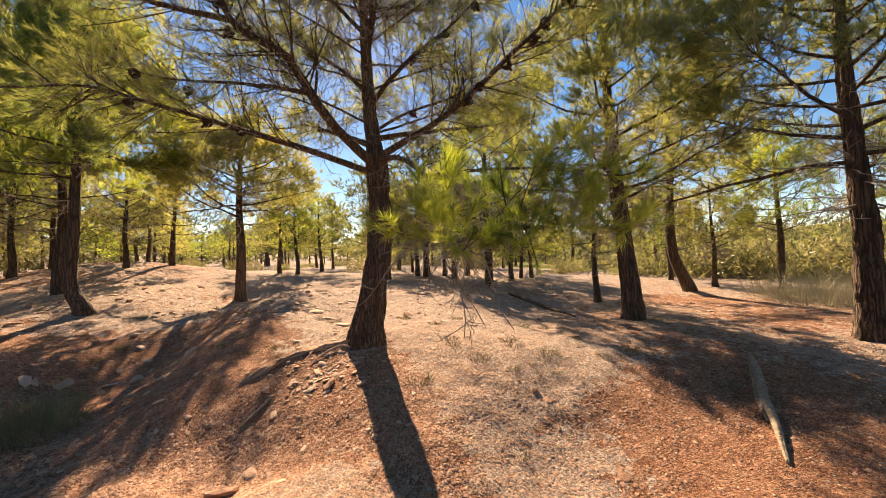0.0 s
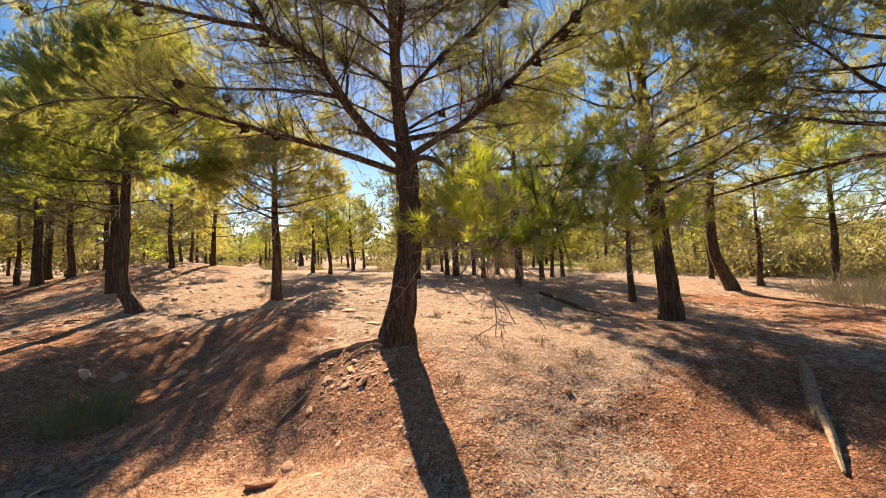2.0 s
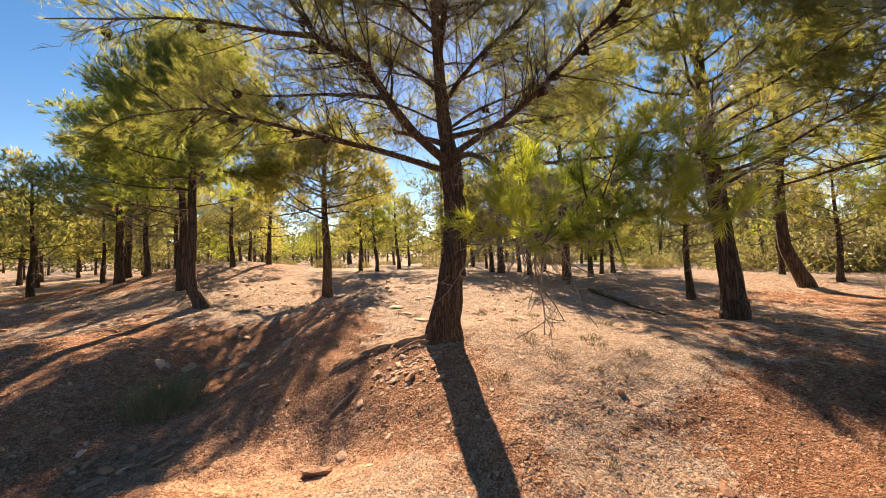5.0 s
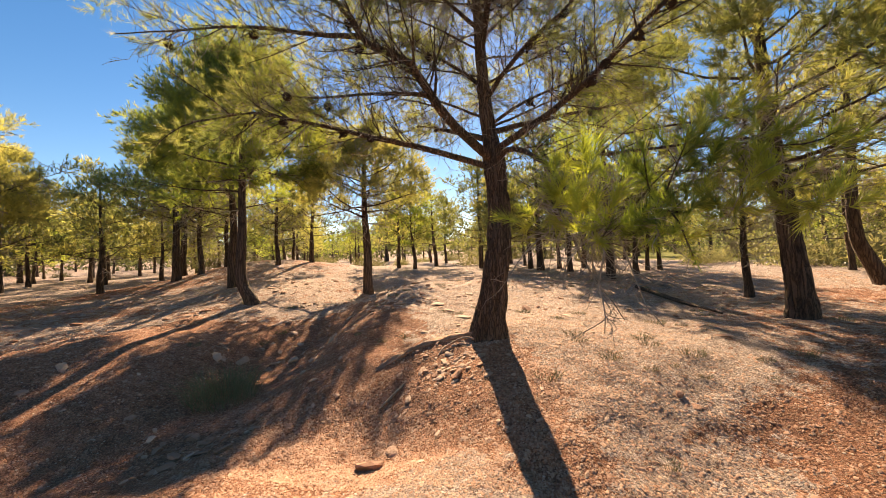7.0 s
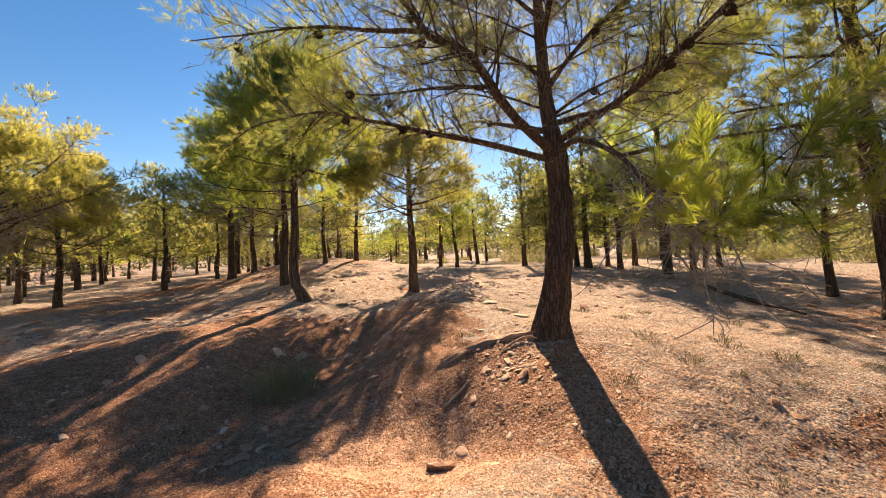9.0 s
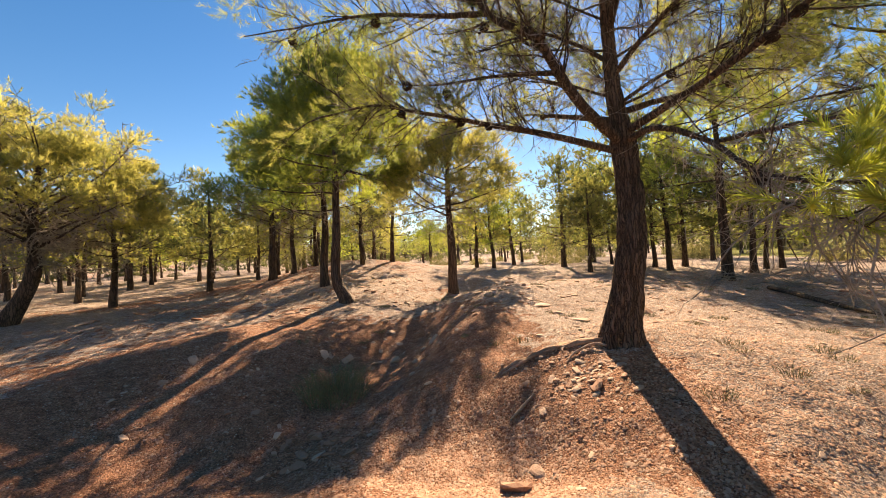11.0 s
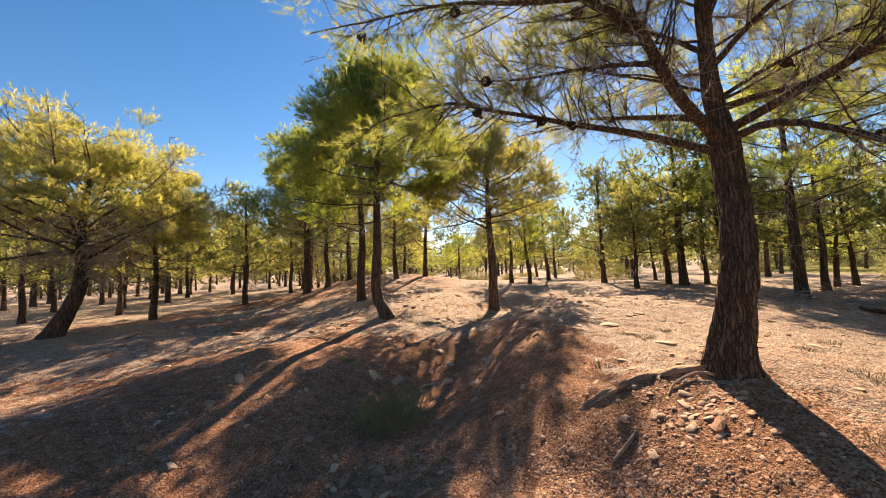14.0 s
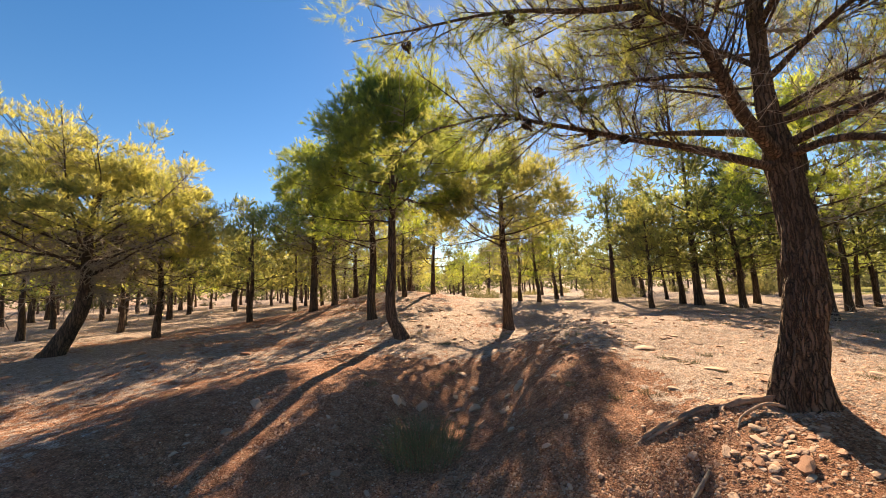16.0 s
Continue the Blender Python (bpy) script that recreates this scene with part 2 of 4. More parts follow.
def lattice(ix, iy, iz, seed):
    h = (ix * 374761393 + iy * 668265263 + iz * 2147483647 + seed * 1274126177) & 0xFFFFFFFF
    h = ((h ^ (h >> 13)) * 1274126177) & 0xFFFFFFFF
    return ((h ^ (h >> 16)) & 0xFFFF) / 65535.0


def value_noise(x, y, z, seed=0):
    """Smooth noise of arrays, from 0 to 1."""
    x, y, z = np.broadcast_arrays(np.asarray(x, float), np.asarray(y, float), np.asarray(z, float))
    ix, iy, iz = (np.floor(a).astype(np.int64) for a in (x, y, z))
    f = [a - b for a, b in ((x, ix), (y, iy), (z, iz))]
    u, v, w = (a * a * (3 - 2 * a) for a in f)
    total = 0
    for dx in (0, 1):
        for dy in (0, 1):
            for dz in (0, 1):
                wt = (u if dx else 1 - u) * (v if dy else 1 - v) * (w if dz else 1 - w)
                total = total + wt * lattice(ix + dx, iy + dy, iz + dz, seed)
    return total


def fractal(x, y, z=0.0, octaves=4, seed=0):
    total, amp, norm = 0, 1.0, 0
    for k in range(octaves):
        total = total + amp * (value_noise(x * 2 ** k, y * 2 ** k, z * 2 ** k, seed + k) - 0.5)
        norm += amp
        amp *= 0.5
    return total / norm


class Wood:
    """Collects tapered tubes into one mesh."""

    def __init__(self):
        self.v, self.q, self.t, self.n = [], [], [], 0

    def tube(self, pts, radii, sides=5, rough=0.0, seed=0):
        pts = np.asarray(pts, float)
        tang = np.gradient(pts, axis=0)
        tang /= np.linalg.norm(tang, axis=1, keepdims=True) + 1e-9
        ref = np.array([1.0, 0.13, 0.05]) if abs(tang[0][0]) < 0.8 else np.array([0.0, 1.0, 0.1])
        a = ref - tang * (tang @ ref)[:, None]
        a /= np.linalg.norm(a, axis=1, keepdims=True)
        b = np.cross(tang, a)
        ang = np.linspace(0, 2 * np.pi, sides, endpoint=False)
        ring = a[:, None, :] * np.cos(ang)[None, :, None] + b[:, None, :] * np.sin(ang)[None, :, None]
        rad = np.repeat(np.asarray(radii, float)[:, None], sides, 1)
        if rough:
            along = np.concatenate([[0], np.cumsum(np.linalg.norm(np.diff(pts, axis=0), axis=1))])[:, None]
            cx, cy = np.cos(ang)[None] * 2.2, np.sin(ang)[None] * 2.2
            ridge = 1 - np.abs(2 * value_noise(cx * 2.4, cy * 2.4, along * 3.0, seed) - 1)
            ridge2 = 1 - np.abs(2 * value_noise(cx * 5, cy * 5, along * 9, seed + 9) - 1)
            lump = value_noise(cx * 0.6, cy * 0.6, along * 2.5, seed + 5) - 0.5
            rad = rad * (1 + rough * (0.6 - ridge ** 2 * 1.1 - 0.45 * ridge2 ** 2) + rough * 0.9 * lump)
        v = pts[:, None, :] + ring * rad[:, :, None]
        k, m = len(pts), sides
        idx = self.n + np.arange(k * m).reshape(k, m)
        nx = np.roll(idx, -1, 1)
        self.v.append(v.reshape(-1, 3))
        self.q.append(np.stack([idx[:-1], nx[:-1], nx[1:], idx[1:]], -1).reshape(-1, 4))
        cap = idx[-1]
        self.t.append(np.stack([np.full(m - 2, cap[0]), cap[1:-1], cap[2:]], -1))
        self.n += k * m

    def mesh(self, name, smooth=True):
        if not self.v:
            return None
        return mesh_from(name, np.concatenate(self.v), np.concatenate(self.t), np.concatenate(self.q), smooth)


def unit(v):
    return v / (np.linalg.norm(v, axis=-1, keepdims=True) + 1e-9)


def needles_mesh(name, p, d, rng, k, length, width, shoot):
    """Brushes of needles: k thin blades round each shoot at p that points along d."""
    n = len(p)
    P = np.repeat(p, k, 0)
    D = np.repeat(unit(d), k, 0)
    N = n * k
    side = unit(np.cross(D, rng.normal(size=(N, 3))))
    s = rng.random(N)[:, None]
    base = P + D * (s - 0.65) * shoot
    way = unit(D * (0.55 + 0.7 * s) + side * rng.uniform(0.35, 1.0, (N, 1)) + np.array([0, 0, 0.10]))
    ln = length * rng.uniform(0.65, 1.15, (N, 1))
    wd = unit(np.cross(way, rng.normal(size=(N, 3)))) * width * 0.5
    tip = base + way * ln
    v = np.stack([base - wd, base + wd, tip], 1).reshape(-1, 3)
    me = mesh_from(name, v, np.arange(N * 3).reshape(-1, 3))
    tone = np.repeat(np.clip(np.repeat(rng.random(n), k) + rng.normal(size=N) * 0.06, 0, 1), 3)
    me.attributes.new("tone", "FLOAT", "POINT").data.foreach_set("value", tone.astype(np.float32))
    return me


def bend(a, way, length, rng, k=5, wob=0.06, lift=0.0):
    """A slightly crooked line of k points from a along way."""
    pts, p, w = [np.array(a, float)], np.array(a, float), unit(np.array(way, float))
    for _ in range(k - 1):
        w = unit(w + rng.normal(size=3) * wob + np.array([0, 0, lift]))
        p = p + w * length / (k - 1)
        pts.append(p)
    return np.array(pts)


def along(pts, f):
    """Point and direction at the share f of a polyline."""
    x = f * (len(pts) - 1)
    i = min(int(x), len(pts) - 2)
    return pts[i] + (pts[i + 1] - pts[i]) * (x - i), unit(pts[i + 1] - pts[i])


def smooth_line(pts, k):
    """Catmull-Rom through the control points, k points in all."""
    p = np.asarray(pts, float)
    p = np.concatenate([[2 * p[0] - p[1]], p, [2 * p[-1] - p[-2]]])
    out = []
    for s in np.linspace(0, len(p) - 3 - 1e-6, k):
        i, u = int(s), s - int(s)
        a, b, c, d = p[i:i + 4]
        out.append(0.5 * (2 * b + (c - a) * u + (2 * a - 5 * b + 4 * c - d) * u ** 2 + (3 * b - a - 3 * c + d) * u ** 3))
    return np.array(out)


# ---- ground ----
# bumps and hollows: x, y, half-widths, height
BUMPS = [
    (0, -2, 6, 2.5, -0.553), (-0.8, 4.2, 1.2, 1.2, 0.188), (-3.3, 3.2, 1.3, 1.0, -0.257),
    (-4, 5, 0.9, 1.4, -0.55), (-6.3, 5.2, 1.6, 2, -0.226), (-6.7, 9, 2, 2, 0.256), (-4.8, 9.5, 1.5, 2.5, -0.402),
    (1.2, 2.4, 1.2, 1, -0.195), (-9, 3, 2.5, 3, -0.093), (-1.6, 2.9, 0.9, 0.8, -0.307),
    (-13, 9, 5, 5, -0.203), (3, 9, 4, 4, -0.089), (-4.2, 2.2, 1.6, 1.2, -0.426), (-3, 7.5, 1.5, 1.6, 0.228),
    (-2.55, 5.2, 0.6, 0.8, 0.13), (-3.35, 4.3, 0.6, 0.8, -0.13),
    (-6.6, 4.0, 0.85, 2.3, 0.20), (-8.6, 3.4, 1.1, 2.4, -0.13),
    (-1, 9, 2.5, 3, 0.203), (-11, 12.5, 3, 3.5, 0.714), (-11, 16, 4, 4, 0.213),
    (-0.8, 3.95, 0.9, 0.65, -0.085), (-4.5, 3.85, 0.75, 0.8, -0.13), (1.3, 2.9, 0.9, 0.8, -0.11), (-5.9, 3.3, 0.8, 0.7, -0.07), (-2.25, 4.5, 0.55, 0.6, -0.07),
]


def ground_z(x, y):
    x, y = np.asarray(x, float), np.asarray(y, float)
    z = 0.139 - 0.024 * np.tanh(x / 30) * 30 + 0.059 * np.tanh(y / 30) * 30 + 0.276 / (1 + np.exp(-np.clip(y - 3.0, -20, 20) / 0.7))
    for cx, cy, sx, sy, h in BUMPS:
        z = z + h * np.exp(-((x - cx) / sx) ** 2 - ((y - cy) / sy) ** 2)
    far = np.clip((np.hypot(x, y) - 40) / 120, 0, 1)
    z = z + 9.0 * far * far * (3 - 2 * far)
    # unseen rise added behind the walk to bounce warm sunlight into the shadows
    back = np.clip((-y - 3.5) / 14, 0, 1)
    z = z + 2.6 * back * back * (3 - 2 * back)
    near = np.exp(-(np.hypot(x + 3, y - 5) / 25) ** 2)
    z = z + 0.10 * fractal(x * 0.9, y * 0.9, 0.0, 3, 3) * near + 0.055 * fractal(x * 4, y * 4, 0.0, 3, 11) * near
    return z


def spaced(lo, hi, step, far):
    mid = list(np.arange(lo, hi, step))
    up, down, d = [hi], [lo], step
    while up[-1] < far:
        d *= 1.16
        up.append(up[-1] + d)
        down.append(down[-1] - d)
    return np.array(down[:0:-1] + mid + up)


def build_ground():
    xs, ys = spaced(-8.0, 4.5, 0.052, 900), spaced(1.9, 9.0, 0.052, 900)
    X, Y = np.meshgrid(xs, ys)
    Z = ground_z(X, Y)
    k, m = X.shape
    idx = np.arange(k * m).reshape(k, m)
    quads = np.stack([idx[:-1, :-1], idx[:-1, 1:], idx[1:, 1:], idx[1:, :-1]], -1).reshape(-1, 4)
    me = mesh_from("ground", np.stack([X, Y, Z], -1).reshape(-1, 3), [], quads, True)
    gx, gy = np.gradient(Z, axis=1) / np.gradient(X, axis=1), np.gradient(Z, axis=0) / np.gradient(Y, axis=0)
    slope = np.hypot(gx, gy)
    litter = 0.62 - 0.9 * np.clip(slope - 0.12, 0, 0.6) + 0.55 * fractal(X * 0.5, Y * 0.5, 0.0, 3, 21)
    litter += 0.35 * np.exp(-((X - 0.6) / 1.3) ** 2 - ((Y - 4.0) / 1.3) ** 2)
    litter -= 0.5 * np.exp(-((X + 5.0) / 2.6) ** 2 - ((Y - 3.4) / 2.2) ** 2)
    soft = lambda a: 1 / (1 + np.exp(-np.clip(a, -30, 30)))
    litter -= 0.7 * soft((X + 6.7 + 0.1 * (Y - 4)) / 0.12) * soft((-2.2 - X) / 0.35) * soft((5.9 - Y) / 0.5)
    litter -= 0.5 * np.exp(-((X - 2.4) / 1.4) ** 2 - ((Y - 2.8) / 1.3) ** 2)
    # redder strip along the big pine's cast shadow, warming its shade through soil colour
    litter -= 0.75 * np.exp(-((X + 0.42 - 0.25 * (3.4 - Y)) / 0.36) ** 2 - ((Y - 3.3) / 1.1) ** 2)
    litter -= 0.5 * np.exp(-((X + 1.3) / 0.6) ** 2 - ((Y - 3.2) / 0.8) ** 2)
    litter -= 0.22 * soft((-7.5 - X) / 1.0)
    litter -= 0.28 * soft((X - 1.9) / 0.4) * soft((9 - Y) / 1.0)
    litter -= 0.3 * np.exp(-((X - 5.0) / 1.5) ** 2 - ((Y - 9.0) / 1.2) ** 2)
    meadow = np.clip((np.hypot(X + 2, Y - 4) - 14) / 10 + (X + 4) * 0.02, 0, 1) / (1 + np.exp(-np.clip(X - 0.5 - 0.12 * Y, -30, 30) / 2.0))
    for name, arr in (("litter", litter), ("meadow", meadow)):
        me.attributes.new(name, "FLOAT", "POINT").data.foreach_set("value", arr.ravel().astype(np.float32))
    ob = part("ground", me, SOIL)
    return tagged(ob, "bumpy red clay ground with pale gravel and needle litter", "ground", kind="structure")


build_ground()


# ---- pines ----
def grow_limb(wood, tips, rng, pts, r0, fine, leafy=0.35, twig_r=0.004):
    """One limb with its branchlets; shoots that bear needles go to tips. fine: branchlets a metre, shoots a metre."""
    length = np.linalg.norm(np.diff(pts, axis=0), axis=1).sum()
    wood.tube(pts, np.linspace(r0, max(twig_r, r0 * 0.16), len(pts)), 6)
    for j in range(max(3, int(length * fine[0]))):
        f = rng.uniform(0.18, 1.0)
        a, w = along(pts, f)
        out = unit(w * 0.7 + unit(np.cross(w, rng.normal(size=3))) * 0.8 + np.array([0, 0, 0.15]))
        l2 = rng.uniform(0.25, 0.6) * (1.15 - 0.6 * f) * min(1.5, length * 0.6)
        k = 4 if fine[1] else 3
        sec = bend(a, out, l2, rng, k, 0.16, 0.05)
        wood.tube(sec, np.linspace(max(twig_r * 1.6, r0 * 0.22), twig_r, k), 4 if fine[1] else 3)
        for i in range(int(l2 * fine[1])):
            b, u = along(sec, rng.uniform(0.2, 1.0))
            way = unit(u + rng.normal(size=3) * 0.6 + np.array([0, 0, 0.2]))
            l3 = rng.uniform(0.07, 0.24)
            wood.tube([b, b + way * l3], [twig_r, twig_r * 0.6], 3)
            if f > leafy * rng.uniform(0.4, 1.1):
                tips.append((b + way * l3, way))
                if rng.random() < 0.8:
                    tips.append((b + way * l3 * 0.6, way))
        if f > leafy:
            tips.append((sec[-1], unit(sec[-1] - sec[-2])))
    tips.append((pts[-1], unit(pts[-1] - pts[-2])))


def clump(tips, rng, centre, radius, n, out):
    """A cushion of shoots round a branch end, thicker towards its upper rim."""
    u = unit(rng.normal(size=(n, 3)))
    off = u * (rng.random((n, 1)) ** 0.4) * radius * rng.uniform(0.6, 1.25, (n, 1)) * np.array([1, 1, 0.62])
    for o, d in zip(off, unit(u + np.asarray(out) * 0.5 + np.array([0, 0, 0.55]))):
        tips.append((centre + o, d))


def dead_sprays(wood, rng, pts, count, size, thick=0.004):
    """Bare dead branchlets under the crown."""
    for _ in range(count):
        a, w = along(pts, rng.uniform(0.1, 0.95))
        way = unit(unit(np.cross(w, rng.normal(size=3))) + w * 0.5 + np.array([0, 0, rng.uniform(-0.5, 0.2)]))
        tw = bend(a, way, size * rng.uniform(0.4, 1.1), rng, 4, 0.34, -0.03)
        wood.tube(tw, np.linspace(thick, thick * 0.45, 4), 3)
        for _ in range(4):
            b, u = along(tw, rng.uniform(0.2, 1.0))
            wood.tube(bend(b, u + rng.normal(size=3) * 0.7, size * 0.35 * rng.uniform(0.4, 1), rng, 3, 0.2), [thick * 0.62, thick * 0.45, thick * 0.35], 3)


def pine(seed, trunk, r0, base, radius, limbs, needles, kind, dead=5, flare=0.5, sides=12, rings=22, rough=0.10, label="", full=0.5, thick=0.007):
    """A pine at the origin. trunk: control points; base: height of the lowest limbs; radius: the crown's; limbs: how many; full: how blunt the top is;
    kind: branchlets and shoots a metre, places of clumps on a limb, their radius and shoots, then needles a shoot, length, width, shoot length, twig radius."""
    rng = np.random.default_rng(seed)
    fine, spots, c_rad, c_n, blade, twig_r, fill = kind
    root = new("pine_tree")
    tagged(root, label or "aleppo pine with dark trunk and yellow-green crown", "tree", "pines of the grove")
    line = smooth_line(trunk, rings)
    height = trunk[-1][2]
    f = np.clip(line[:, 2] / height, 0, 1)
    rad = r0 * (1 - 0.82 * f ** 0.9) + r0 * flare * np.exp(-np.clip(line[:, 2], 0, None) / 0.16)
    w = Wood()
    w.tube(line, rad, sides, rough, seed)
    part("trunk", w.mesh("trunk", sides < 40), BARK_FAR, root)
    joined, tips, dry = Wood(), [], Wood()
    az = rng.uniform(0, 6.28)
    for i in range(limbs):
        g = (i + 0.5) / limbs
        z = base + (height * 0.93 - base) * g ** 1.05
        at = line[int(np.argmin(np.abs(line[:, 2] - z)))]
        az += 2.4 + rng.normal() * 0.3
        ln = radius * max(0.22, (1 - g ** 2.0) ** full) * rng.uniform(0.72, 1.15)
        rise = 0.12 + 0.75 * g ** 1.4 + rng.normal() * 0.12
        pts = bend(at, (math.cos(az), math.sin(az), rise), ln * 1.05, rng, 7 if fine[1] else 5, 0.10, 0.03)
        wood = Wood() if fine[1] else joined
        grow_limb(wood, tips, rng, pts, r0 * (0.20 - 0.12 * g), fine, 0.45 - 0.2 * g, twig_r)
        if fine[1]:
            part("limb", wood.mesh("limb"), BARK_FAR, root)
        for q in spots if g > 0.3 or dead < 9 else spots[-1:]:
            c, d = along(pts, q)
            clump(tips, rng, c + rng.normal(size=3) * 0.12 + np.array([0, 0, 0.08]), c_rad * rng.uniform(0.7, 1.25), c_n, d)
        if g < 0.4:
            dead_sprays(dry, rng, pts, dead, 0.5, thick)
    mid = line[int(np.argmin(np.abs(line[:, 2] - (base + 0.4 * (height - base)))))]
    for i in range(fill):
        u = unit(rng.normal(size=3))
        u[2] = abs(u[2]) if u[2] < (0.04 if fill > 250 else -0.3) else u[2]
        c = np.array([mid[0], mid[1], base + 0.3 * (height - base)]) + u * np.array([radius * 0.9, radius * 0.9, (height - base) * (1.0 if fill > 250 else 0.68)]) * rng.uniform(0.7, 1.0)
        clump(tips, rng, c, c_rad * rng.uniform(0.7, 1.2), c_n, u)
    for i in range(dead):
        z = base * rng.uniform(0.75, 1.25)
        at = line[int(np.argmin(np.abs(line[:, 2] - z)))]
        a = rng.uniform(0, 6.28)
        pts = bend(at, (math.cos(a), math.sin(a), rng.uniform(-0.25, 0.2)), rng.uniform(0.4, 1.2), rng, 5, 0.14, -0.02)
        dry.tube(pts, np.linspace(0.012, 0.004, 5), 4)
        dead_sprays(dry, rng, pts, 4, 0.45, thick)
    if joined.v:
        tagged(part("branchwork", joined.mesh("branchwork"), BARK_FAR, root), kind="stuff")
    if dry.v:
        tagged(part("dead_twig_tangle", dry.mesh("dead_twig_tangle"), TWIG, root, "bare grey dead twigs"), kind="stuff")
    p, d = np.array([a for a, _ in tips]), np.array([b for _, b in tips])
    k, ln, wd, sh = blade
    part("crown", needles_mesh("crown", p, d, rng, k, ln, wd, sh), needles, root)
    return root


def place(ob, x, y, turn=0.0, size=1.0, sink=0.04):
    ob.matrix_world = pose(x, y, float(ground_z(x, y)) - sink, 0, 0, turn) @ Matrix.Scale(size, 4)
    return ob


def stand(proto, x, y, turn, size):
    return copy_thing(proto, pose(x, y, float(ground_z(x, y)) - 0.04, 0, 0, turn) @ Matrix.Scale(size, 4))


NEAR = ((5.0, 5.0), (0.5, 0.72, 0.95), 0.32, 28, (12, 0.110, 0.0115, 0.10), 0.004, 84)
OPEN = ((6.0, 7.0), (0.6, 0.95), 0.32, 26, (11, 0.110, 0.0115, 0.10), 0.004, 48)
FAR = ((1.2, 0.0), (0.55, 0.95), 0.40, 17, (4, 0.18, 0.042, 0.11), 0.006, 38)
BROAD = ((4.0, 4.0), (0.75, 0.95), 0.34, 42, (12, 0.092, 0.0120, 0.10), 0.004, 300)
DENSE = ((4.0, 5.0), (0.45, 0.7, 0.95), 0.34, 42, (14, 0.105, 0.0112, 0.10), 0.004, 175)
CLOSE = ((7.0, 8.0), (0.55, 0.75, 0.95), 0.30, 30, (17, 0.095, 0.0078, 0.10), 0.0035, 120)
LACY = ((5.0, 5.0), (0.45, 0.7, 0.95), 0.32, 36, (13, 0.105, 0.0115, 0.10), 0.004, 135)
THICK = ((7.0, 8.0), (0.4, 0.6, 0.8, 0.95), 0.32, 30, (17, 0.095, 0.0078, 0.10), 0.0035, 190)


